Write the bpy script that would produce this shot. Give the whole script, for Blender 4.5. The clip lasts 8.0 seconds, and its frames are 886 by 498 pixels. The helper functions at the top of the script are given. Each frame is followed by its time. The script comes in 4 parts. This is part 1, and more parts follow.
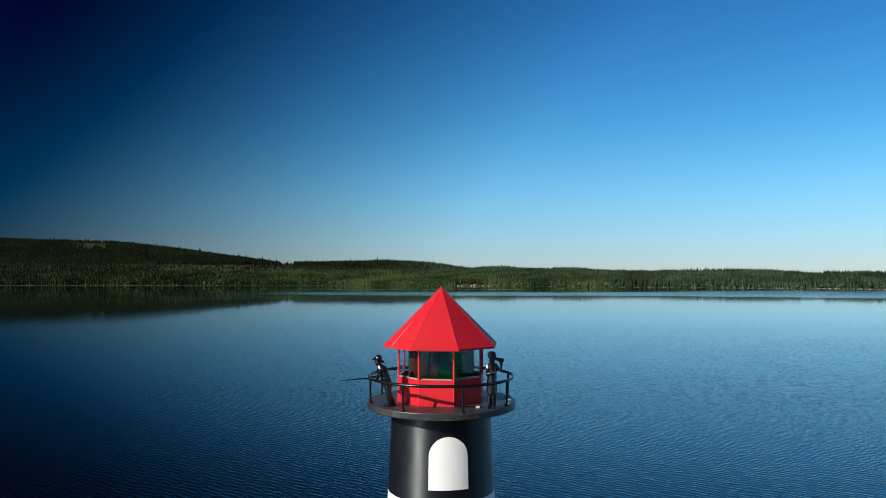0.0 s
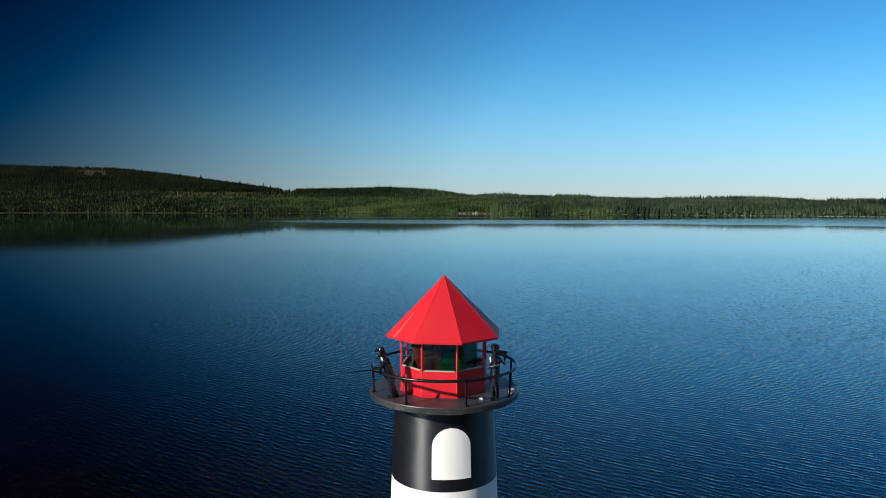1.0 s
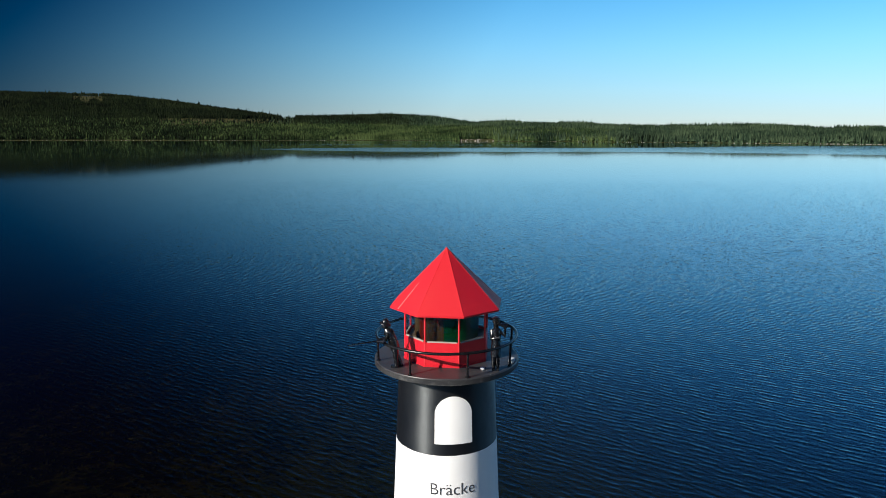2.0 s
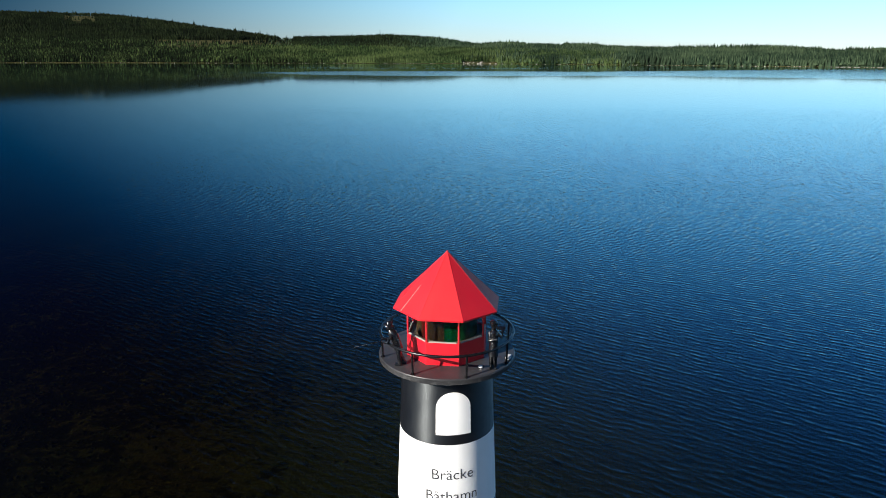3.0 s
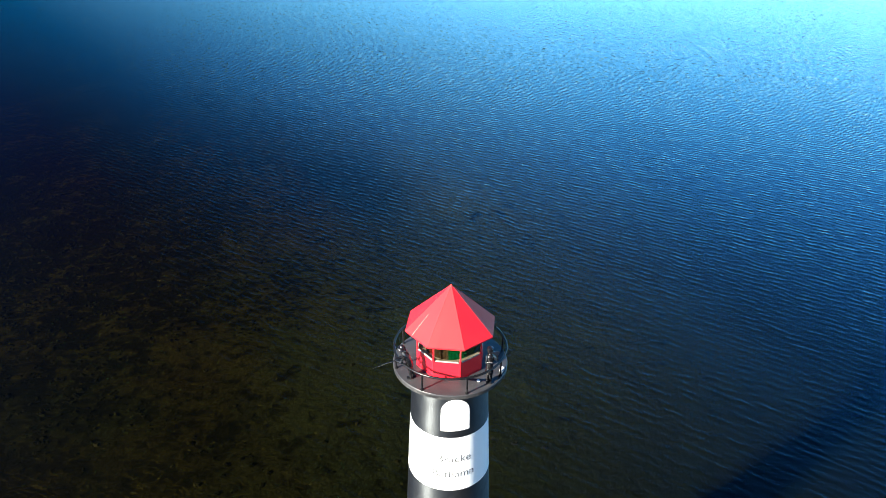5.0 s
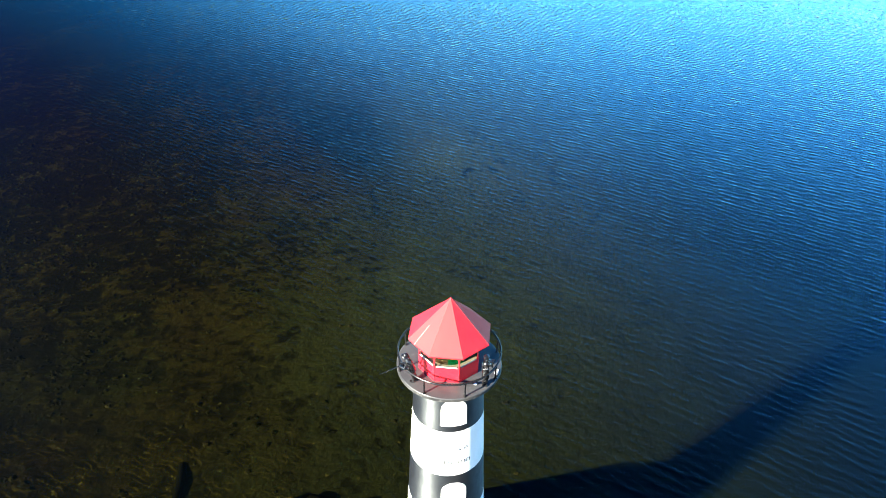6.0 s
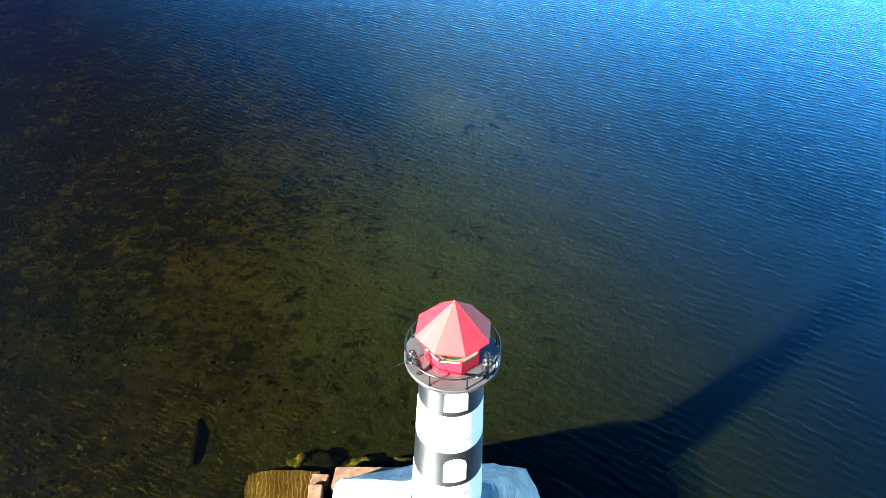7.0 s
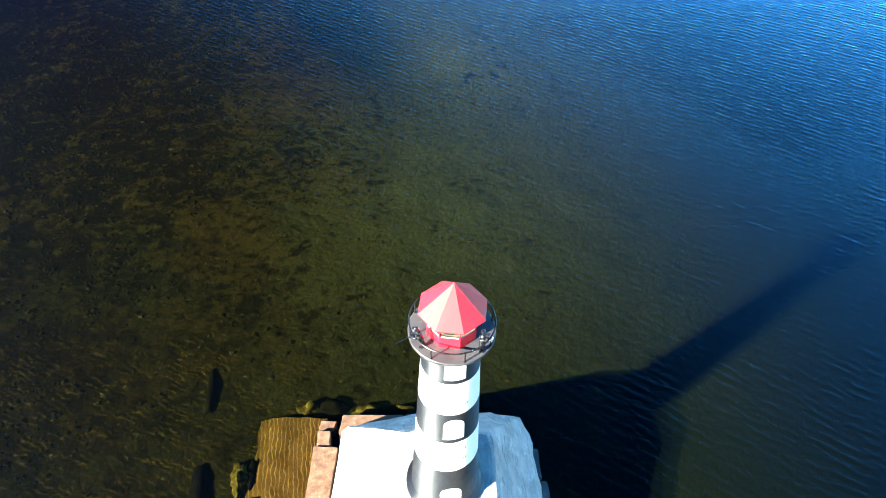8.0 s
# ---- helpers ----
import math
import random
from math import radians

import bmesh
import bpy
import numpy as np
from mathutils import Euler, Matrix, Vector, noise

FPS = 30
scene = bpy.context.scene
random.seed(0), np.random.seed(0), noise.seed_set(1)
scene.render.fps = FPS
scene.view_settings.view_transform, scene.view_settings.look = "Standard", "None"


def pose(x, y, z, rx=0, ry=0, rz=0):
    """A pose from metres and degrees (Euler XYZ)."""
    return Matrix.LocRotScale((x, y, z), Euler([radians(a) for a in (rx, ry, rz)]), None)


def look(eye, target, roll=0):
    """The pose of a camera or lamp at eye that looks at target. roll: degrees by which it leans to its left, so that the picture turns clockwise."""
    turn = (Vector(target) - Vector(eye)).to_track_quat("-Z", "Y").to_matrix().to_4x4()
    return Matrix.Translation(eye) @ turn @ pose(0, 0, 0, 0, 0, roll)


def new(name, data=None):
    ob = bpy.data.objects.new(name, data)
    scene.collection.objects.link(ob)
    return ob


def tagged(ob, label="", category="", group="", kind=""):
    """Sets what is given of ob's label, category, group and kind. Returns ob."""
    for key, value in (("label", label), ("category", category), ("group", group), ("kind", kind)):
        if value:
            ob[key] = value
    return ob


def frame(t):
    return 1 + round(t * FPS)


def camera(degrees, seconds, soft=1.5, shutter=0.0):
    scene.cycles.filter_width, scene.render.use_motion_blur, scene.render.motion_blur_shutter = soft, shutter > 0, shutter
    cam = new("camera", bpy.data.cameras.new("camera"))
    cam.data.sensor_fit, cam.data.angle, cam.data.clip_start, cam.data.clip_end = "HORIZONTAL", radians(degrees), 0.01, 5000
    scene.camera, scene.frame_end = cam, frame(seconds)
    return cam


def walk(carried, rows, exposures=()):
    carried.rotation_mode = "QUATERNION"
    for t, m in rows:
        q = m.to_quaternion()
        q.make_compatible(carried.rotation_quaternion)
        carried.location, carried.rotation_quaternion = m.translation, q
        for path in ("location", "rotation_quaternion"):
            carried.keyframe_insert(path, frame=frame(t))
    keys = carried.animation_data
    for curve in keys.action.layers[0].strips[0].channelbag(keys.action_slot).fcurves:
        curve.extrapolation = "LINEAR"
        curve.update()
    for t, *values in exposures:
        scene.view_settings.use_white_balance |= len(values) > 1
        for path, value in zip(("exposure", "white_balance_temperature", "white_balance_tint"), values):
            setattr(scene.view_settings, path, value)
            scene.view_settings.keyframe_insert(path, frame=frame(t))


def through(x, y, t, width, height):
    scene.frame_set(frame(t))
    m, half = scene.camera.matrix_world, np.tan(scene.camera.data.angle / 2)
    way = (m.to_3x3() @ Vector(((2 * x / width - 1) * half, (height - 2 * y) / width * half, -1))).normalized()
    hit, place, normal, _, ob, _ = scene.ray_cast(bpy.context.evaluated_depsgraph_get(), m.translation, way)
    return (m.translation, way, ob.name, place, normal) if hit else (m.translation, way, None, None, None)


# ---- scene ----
cam = camera(64.48, 8.0, soft=0.9)
PATH = [
    (0, (0.410, -9.615, 12.602), (0.3299, -7.6175, 12.6767), 0.0),
    (0.5, (0.405, -9.582, 12.678), (0.3231, -7.5839, 12.6554), 0.0),
    (1, (0.387, -9.410, 13.426), (0.3015, -7.4165, 13.2924), 0.0),
    (1.5, (0.372, -9.425, 13.785), (0.2845, -7.4405, 13.5502), 0.0),
    (3, (0.402, -9.644, 15.210), (0.3100, -7.7224, 14.6640), 0.0),
    (3.5, (0.352, -9.800, 16.182), (0.2641, -7.9073, 15.5403), 0.10),
    (4, (0.224, -10.131, 17.056), (0.1537, -8.2718, 16.3216), 0.30),
    (4.5, (0.278, -10.026, 17.725), (0.2004, -8.2123, 16.8868), 0.50),
    (6, (0.055, -10.048, 20.131), (0.0201, -8.3799, 19.0285), 0.97),
    (6.5, (-0.063, -10.149, 21.072), (-0.0912, -8.5311, 19.8963), 1.50),
    (7, (-0.086, -10.055, 21.803), (-0.1122, -8.4963, 20.5495), 1.54),
    (7.5, (-0.109, -10.067, 22.587), (-0.1289, -8.5709, 21.2603), 1.67),
    (8, (-0.136, -10.136, 23.371), (-0.1534, -8.7083, 21.9708), 1.84),
]
EXPOSURES = [(0.0, 0.45, 6500, 10), (1.5, 0.6, 6500, 10), (3.5, 1.3, 6500, 10), (4.5, 2.0, 6550, 9), (6.5, 3.68, 6880, 1), (8.0, 3.92, 6700, 3)]
walk(cam, [(t, look(eye, target, roll)) for t, eye, target, roll in PATH], EXPOSURES)

# ---------------------------------------------------------------- light
SUN_AZ, SUN_EL = 51.0, 26.0          # degrees left of straight behind the first view; height
sun_dir = Vector((-math.sin(radians(SUN_AZ)) * math.cos(radians(SUN_EL)),
                  -math.cos(radians(SUN_AZ)) * math.cos(radians(SUN_EL)),
                  math.sin(radians(SUN_EL))))
world = bpy.data.worlds.new("world")
scene.world = world
world.use_nodes = True
wn, wl = world.node_tree.nodes, world.node_tree.links
wn.clear()
sky = wn.new("ShaderNodeTexSky")
sky.sky_type = "NISHITA"
sky.sun_disc = False
sky.sun_elevation = radians(SUN_EL)
sky.sun_rotation = math.atan2(sun_dir.x, sun_dir.y)
sky.altitude = 300
sky.air_density, sky.dust_density, sky.ozone_density = 1.0, 0.0, 4.0
# a polarised sky: darkest square to the sun, less so in the haze near the horizon
tc = wn.new("ShaderNodeTexCoord")


def wmath(op, a, b=0.0):
    nd = wn.new("ShaderNodeMath")
    nd.operation = op
    for sock, v in zip(nd.inputs, (a, b)):
        if isinstance(v, (int, float)):
            sock.default_value = v
        else:
            wl.new(v, sock)
    return nd.outputs[0]


dot = wn.new("ShaderNodeVectorMath")
dot.operation = "DOT_PRODUCT"
dot.inputs[1].default_value = sun_dir
wl.new(tc.outputs["Generated"], dot.inputs[0])
away = wmath("SUBTRACT", dot.outputs["Value"], 0.05)
c2 = wmath("ADD", wmath("MULTIPLY", wmath("POWER", wmath("MINIMUM", away, 0.0), 2.0), 3.0),
           wmath("MULTIPLY", wmath("POWER", wmath("MAXIMUM", away, 0.0), 2.0), 0.5))
polar = wmath("MAXIMUM", wmath("DIVIDE", wmath("SUBTRACT", 1.0, c2), wmath("ADD", 1.0, c2)), 0.0)
sepw = wn.new("ShaderNodeSeparateXYZ")
wl.new(tc.outputs["Generated"], sepw.inputs[0])
haze = wn.new("ShaderNodeMapRange")
haze.interpolation_type = "SMOOTHSTEP"
for key, v in (("From Min", 0.0), ("From Max", 0.36), ("To Min", 0.925), ("To Max", 0.985)):
    haze.inputs[key].default_value = v
wl.new(sepw.outputs[2], haze.inputs["Value"])
pol = wmath("MULTIPLY", polar, haze.outputs[0])
keep = wn.new("ShaderNodeCombineXYZ")
for k, share in enumerate((1.05, 1.005, 0.955)):
    wl.new(wmath("MAXIMUM", wmath("SUBTRACT", 1.0, wmath("MULTIPLY", pol, share)), 0.0), keep.inputs[k])
dim = wn.new("ShaderNodeVectorMath")
dim.operation = "MULTIPLY"
wl.new(sky.outputs["Color"], dim.inputs[0])
wl.new(keep.outputs[0], dim.inputs[1])
hsv = wn.new("ShaderNodeHueSaturation")
hsv.inputs["Saturation"].default_value = 1.2
tint = wn.new("ShaderNodeMix")
tint.data_type, tint.blend_type = "RGBA", "MULTIPLY"
tint.inputs[0].default_value = 1.0
air = wn.new("ShaderNodeValToRGB")
stops = [(0.0, (0.44, 0.54, 0.82)), (0.05, (0.53, 0.64, 0.77)), (0.11, (0.66, 0.87, 0.91)),
         (0.20, (0.49, 0.89, 0.93)), (0.35, (0.33, 0.72, 0.86)), (0.70, (0.30, 0.60, 0.83))]
air.color_ramp.interpolation = "B_SPLINE"
while len(air.color_ramp.elements) < len(stops):
    air.color_ramp.elements.new(0.5)
for e, (p, c) in zip(air.color_ramp.elements, stops):
    e.position, e.color = p, (*c, 1)
wl.new(sepw.outputs[2], air.inputs["Fac"])
wl.new(air.outputs["Color"], tint.inputs[7])
bg = wn.new("ShaderNodeBackground")
bg.inputs["Strength"].default_value = 0.094
out = wn.new("ShaderNodeOutputWorld")
wl.new(dim.outputs[0], hsv.inputs["Color"])
wl.new(hsv.outputs["Color"], tint.inputs[6])
wl.new(tint.outputs[2], bg.inputs["Color"])
wl.new(bg.outputs["Background"], out.inputs["Surface"])

sun = new("sun", bpy.data.lights.new("sun", "SUN"))
sun.data.energy, sun.data.angle, sun.data.color = 4.2, radians(0.53), (1.0, 0.93, 0.82)
sun.matrix_world = look(sun_dir * 60, (0, 0, 0))


# ---------------------------------------------------------------- materials
class Nodes:
    """A small builder for node materials."""

    def __init__(self, name):
        self.mat = bpy.data.materials.new(name)
        self.mat.use_nodes = True
        self.n, self.l = self.mat.node_tree.nodes, self.mat.node_tree.links
        self.n.clear()
        self.out = self.n.new("ShaderNodeOutputMaterial")

    def node(self, kind, **values):
        nd = self.n.new(kind)
        for key, v in values.items():
            nd.inputs[key.replace("_", " ")].default_value = v
        return nd

    def link(self, a, b):
        self.l.new(a, b)
        return self

    def pos(self, scale=(1, 1, 1), turn=0.0):
        g = self.n.new("ShaderNodeNewGeometry")
        m = self.n.new("ShaderNodeMapping")
        m.inputs["Scale"].default_value = scale
        m.inputs["Rotation"].default_value = (0, 0, radians(turn))
        self.l.new(g.outputs["Position"], m.inputs["Vector"])
        return m.outputs["Vector"]

    def grain(self, size, turn=0.0):
        """Position in pieces of the given size, along axes turned by so many degrees."""
        g = self.n.new("ShaderNodeNewGeometry")
        m = self.n.new("ShaderNodeMapping")
        m.vector_type = "TEXTURE"
        m.inputs["Scale"].default_value = size
        m.inputs["Rotation"].default_value = (0, 0, radians(turn))
        self.l.new(g.outputs["Position"], m.inputs["Vector"])
        return m.outputs["Vector"]

    def span(self, value, a, b, lo=0.0, hi=1.0):
        nd = self.n.new("ShaderNodeMapRange")
        nd.interpolation_type = "SMOOTHSTEP"
        for key, v in (("From Min", a), ("From Max", b), ("To Min", lo), ("To Max", hi)):
            nd.inputs[key].default_value = v
        self.l.new(value, nd.inputs["Value"])
        return nd.outputs[0]

    def noise(self, vec, scale, detail=4.0, rough=0.55, dist=0.0):
        nd = self.node("ShaderNodeTexNoise", Scale=scale, Detail=detail, Roughness=rough, Distortion=dist)
        self.l.new(vec, nd.inputs["Vector"])
        return nd.outputs["Fac"]

    def ramp(self, fac, stops, mode="LINEAR"):
        nd = self.n.new("ShaderNodeValToRGB")
        nd.color_ramp.interpolation = mode
        els = nd.color_ramp.elements
        while len(els) < len(stops):
            els.new(0.5)
        for e, (p, c) in zip(els, stops):
            e.position = p
            e.color = (c, c, c, 1) if isinstance(c, (int, float)) else (*c, 1)
        self.l.new(fac, nd.inputs["Fac"])
        return nd.outputs["Color"]

    def mix(self, fac, a, b, mode="MIX"):
        nd = self.n.new("ShaderNodeMix")
        nd.data_type, nd.blend_type = "RGBA", mode
        for sock, v in ((nd.inputs[0], fac), (nd.inputs[6], a), (nd.inputs[7], b)):
            if isinstance(v, (int, float)):
                sock.default_value = v
            elif isinstance(v, tuple):
                sock.default_value = (*v, 1)
            else:
                self.l.new(v, sock)
        return nd.outputs[2]

    def math(self, op, a, b=None):
        nd = self.n.new("ShaderNodeMath")
        nd.operation = op
        for sock, v in zip(nd.inputs, (a, b)):
            if v is None:
                continue
            if isinstance(v, (int, float)):
                sock.default_value = v
            else:
                self.l.new(v, sock)
        return nd.outputs[0]

    def bump(self, height, strength=0.3, distance=0.01, normal=None):
        nd = self.node("ShaderNodeBump", Strength=strength, Distance=distance)
        self.l.new(height, nd.inputs["Height"])
        if normal is not None:
            self.l.new(normal, nd.inputs["Normal"])
        return nd.outputs["Normal"]

    def principled(self, color, rough=0.5, metal=0.0, normal=None, **values):
        nd = self.node("ShaderNodeBsdfPrincipled")
        for key, v in (("Base Color", color), ("Roughness", rough), ("Metallic", metal)):
            if isinstance(v, (int, float)):
                nd.inputs[key].default_value = v
            elif isinstance(v, tuple):
                nd.inputs[key].default_value = (*v, 1)
            else:
                self.l.new(v, nd.inputs[key])
        for key, v in values.items():
            nd.inputs[key.replace("_", " ")].default_value = v
        if normal is not None:
            self.l.new(normal, nd.inputs["Normal"])
        self.l.new(nd.outputs[0], self.out.inputs["Surface"])
        return self.mat


def painted(name, color, worn, rough=0.4, wear=0.62, spec=0.5, sheen=(1, 1, 1), grain=0.05, coat=0.0):
    """Paint with faint streaks, chalking and small chips."""
    m = Nodes(name)
    big = m.noise(m.pos((1, 1, 0.35)), 2.2, 5)
    fine = m.noise(m.pos(), 38, 4, 0.65)
    c = m.mix(m.ramp(big, [(0.35, 0.0), (0.75, 0.5)]), color, worn)
    chips = m.ramp(m.noise(m.pos((1, 1, 0.5)), 9, 6, 0.7), [(wear, 0.0), (wear + 0.06, 0.6)])
    c = m.mix(chips, c, worn)
    r = m.ramp(big, [(0.3, max(rough - 0.06, 0.05)), (0.7, rough + 0.08)])
    return m.principled(c, r, 0.0, m.bump(fine, grain, 0.003), Specular_IOR_Level=spec, Specular_Tint=(*sheen, 1),
                        Coat_Weight=coat, Coat_Roughness=0.64)


RED = painted("red_paint", (0.58, 0.0036, 0.020), (0.60, 0.013, 0.028), 0.50, 0.66, 0.55, (1.0, 0.82, 0.6), 0.05, 0.1)
ROOF_RED = painted("red_roof_paint", (0.54, 0.0026, 0.019), (0.57, 0.010, 0.026), 0.60, 0.64, 0.56, (1.0, 0.80, 0.50), 0.08, 0.12)


def black_gloss():
    """Black enamel brushed round the shaft, which draws its sheen out into an upright streak."""
    m = Nodes("black_paint")
    big = m.noise(m.pos((1, 1, 0.35)), 2.2, 5)
    scuff = m.ramp(m.noise(m.pos((1, 1, 0.4)), 7, 6, 0.7), [(0.70, 0.0), (0.76, 0.5)])
    c = m.mix(m.ramp(big, [(0.35, 0.0), (0.75, 0.6)]), (0.004, 0.004, 0.0045), (0.009, 0.009, 0.010))
    c = m.mix(scuff, c, (0.035, 0.035, 0.036))
    mat = m.principled(c, m.ramp(m.noise(m.pos((1, 1, 0.6)), 5, 5, 0.65), [(0.3, 0.42), (0.7, 0.62)]), 0.0, Specular_IOR_Level=0.85, Anisotropic=0.85, Anisotropic_Rotation=0.25,
                       Specular_Tint=(0.86, 0.94, 1.0, 1))
    tg = m.n.new("ShaderNodeTangent")
    tg.direction_type, tg.axis = "RADIAL", "Z"
    bsdf = [n for n in m.n if n.type == "BSDF_PRINCIPLED"][0]
    m.link(tg.outputs[0], bsdf.inputs["Tangent"])
    return mat


BLACK = black_gloss()
WHITE = painted("white_paint", (0.88, 0.88, 0.88), (0.74, 0.74, 0.72), 0.45, 0.72)
DECK = painted("deck_paint", (0.028, 0.028, 0.032), (0.066, 0.064, 0.066), 0.42, 0.60)
RIM = painted("worn_rim_paint", (0.018, 0.018, 0.020), (0.075, 0.075, 0.075), 0.40, 0.54)
RAIL = painted("rail_paint", (0.005, 0.005, 0.006), (0.014, 0.014, 0.015), 0.26, 0.7)
BRONZE = painted("dark_cast_metal", (0.004, 0.004, 0.005), (0.016, 0.016, 0.018), 0.24, 0.66, 1.0, (1, 1, 1), 0.25)
GREYTIN = painted("bare_tin", (0.55, 0.56, 0.58), (0.35, 0.35, 0.36), 0.35)
# pale colour that stands for a highlight on the roof sheet
DENT_GLINT = painted("dent_glint_paint", (0.62, 0.22, 0.20), (0.7, 0.5, 0.45), 0.4, 0.6)
PUTTY = painted("old_putty", (0.36, 0.33, 0.29), (0.20, 0.15, 0.12), 0.7, 0.55)
LETTER = painted("letter_paint", (0.02, 0.02, 0.025), (0.10, 0.10, 0.11), 0.5, 0.6)


def simple_glass():
    m = Nodes("lantern_glass")
    tr = m.node("ShaderNodeBsdfTransparent", Color=(0.94, 0.97, 0.96, 1))
    gl = m.node("ShaderNodeBsdfGlossy", Roughness=0.03, Color=(1, 1, 1, 1))
    lw = m.node("ShaderNodeLayerWeight", Blend=0.5)
    fr = m.math("ADD", m.math("MULTIPLY", m.math("POWER", lw.outputs["Facing"], 5.0), 0.95), 0.045)
    mx = m.node("ShaderNodeMixShader")
    m.link(fr, mx.inputs[0]).link(tr.outputs[0], mx.inputs[1]).link(gl.outputs[0], mx.inputs[2])
    m.link(mx.outputs[0], m.out.inputs["Surface"])
    return m.mat


GLASS = simple_glass()


def plain(name, color, rough=0.5, metal=0.0, scale=20, amount=0.25):
    m = Nodes(name)
    n = m.noise(m.pos(), scale, 4)
    dark = tuple(v * (1 - amount) for v in color)
    light = tuple(min(v * (1 + amount), 1) for v in color)
    return m.principled(m.mix(n, dark, light), rough, metal, m.bump(n, 0.2, 0.01))




def lens_glass(name, color, through):
    """Coloured pressed glass: lets part of the light through."""
    m = Nodes(name)
    n = m.noise(m.grain((0.02, 0.02, 0.4)), 1.0, 3)
    c = m.mix(n, tuple(v * 0.6 for v in color), tuple(v * 1.4 for v in color))
    df = m.node("ShaderNodeBsdfPrincipled", Roughness=0.15)
    m.link(c, df.inputs["Base Color"])
    tr = m.node("ShaderNodeBsdfTransparent", Color=(*through, 1))
    mx = m.node("ShaderNodeMixShader", Fac=0.60)
    m.link(df.outputs[0], mx.inputs[1]).link(tr.outputs[0], mx.inputs[2])
    m.link(mx.outputs[0], m.out.inputs["Surface"])
    return m.mat


GREEN_LENS = lens_glass("green_lens_glass", (0.004, 0.13, 0.04), (0.05, 0.62, 0.30))
RED_LENS = lens_glass("red_lens_glass", (0.26, 0.03, 0.02), (0.6, 0.10, 0.06))
AMBER_LENS = lens_glass("amber_lens_glass", (0.14, 0.085, 0.045), (0.66, 0.58, 0.47))
CLEAR_LENS = plain("white_lens_glass", (0.62, 0.60, 0.50), 0.10)
TAN = plain("tan_paint", (0.16, 0.115, 0.075), 0.6)
BRASS = plain("dark_brass", (0.10, 0.08, 0.04), 0.35, 0.8)


def concrete():
    m = Nodes("pale_concrete")
    a = m.noise(m.pos(), 1.3, 6, 0.6)
    b = m.noise(m.pos(), 14, 5, 0.7)
    c = m.mix(m.ramp(a, [(0.35, 0.0), (0.65, 1.0)]), (0.20, 0.197, 0.182), (0.34, 0.325, 0.295))
    cracks = m.ramp(m.noise(m.pos((1, 1, 1)), 3.1, 8, 0.75, 0.6), [(0.62, 0.0), (0.70, 0.7)])
    c = m.mix(cracks, c, (0.085, 0.088, 0.092))
    pale = m.ramp(m.noise(m.pos((1.6, 0.5, 1), 8), 2.2, 6, 0.7, 0.5), [(0.56, 0.0), (0.66, 0.8)])
    c = m.mix(pale, c, (0.46, 0.445, 0.41))
    scars = m.noise(m.grain((0.10, 0.9, 0.6), 6), 1.0, 5, 0.7, 0.4)
    c = m.mix(m.ramp(scars, [(0.34, 0.75), (0.44, 0.0)]), c, (0.075, 0.082, 0.088))
    h = m.mix(0.5, a, b)
    return m.principled(c, 0.85, 0.0, m.bump(m.mix(0.35, h, scars), 0.8, 0.09))


CONCRETE = concrete()


def stone(name, a, b, c, scale=2.5, spec=0.3):
    m = Nodes(name)
    n1 = m.noise(m.pos(), scale, 6, 0.65)
    n2 = m.noise(m.pos(), scale * 11, 4, 0.7)
    col = m.ramp(n1, [(0.3, a), (0.55, b), (0.72, c)])
    col = m.mix(m.ramp(n2, [(0.45, 0.0), (0.7, 0.45)]), col, tuple(v * 0.45 for v in a))
    return m.principled(col, 0.85, 0.0, m.bump(m.mix(0.4, n1, n2), 0.7, 0.05), Specular_IOR_Level=spec)


GRANITE = stone("reddish_granite", (0.060, 0.030, 0.017), (0.125, 0.070, 0.042), (0.20, 0.135, 0.088), 3.4)
BOULDER = stone("mossy_boulder", (0.012, 0.010, 0.0035), (0.050, 0.040, 0.010), (0.22, 0.165, 0.040), 4.5, 0.0)
FARSTONE = stone("shore_stone", (0.20, 0.185, 0.17), (0.30, 0.275, 0.25), (0.42, 0.36, 0.31), 0.2)
PEBBLE = stone("sunken_pebbles", (0.008, 0.007, 0.004), (0.020, 0.0165, 0.0085), (0.042, 0.036, 0.022), 2.5, 0.0)
RUBBLE = stone("grey_rubble", (0.05, 0.052, 0.052), (0.10, 0.10, 0.098), (0.20, 0.195, 0.185))
LOG = stone("sodden_wood", (0.0022, 0.0022, 0.0016), (0.004, 0.004, 0.0028), (0.009, 0.008, 0.005), 3, 0.0)


def caustic_lines(m, size, turn, wobble, thin):
    """Thin snaking caustic lines, broken into short runs, to paint into a bed's colour."""
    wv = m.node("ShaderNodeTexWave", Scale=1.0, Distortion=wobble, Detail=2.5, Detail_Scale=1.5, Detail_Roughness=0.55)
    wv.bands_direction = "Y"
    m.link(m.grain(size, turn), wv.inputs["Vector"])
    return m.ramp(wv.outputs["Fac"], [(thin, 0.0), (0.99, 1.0)])


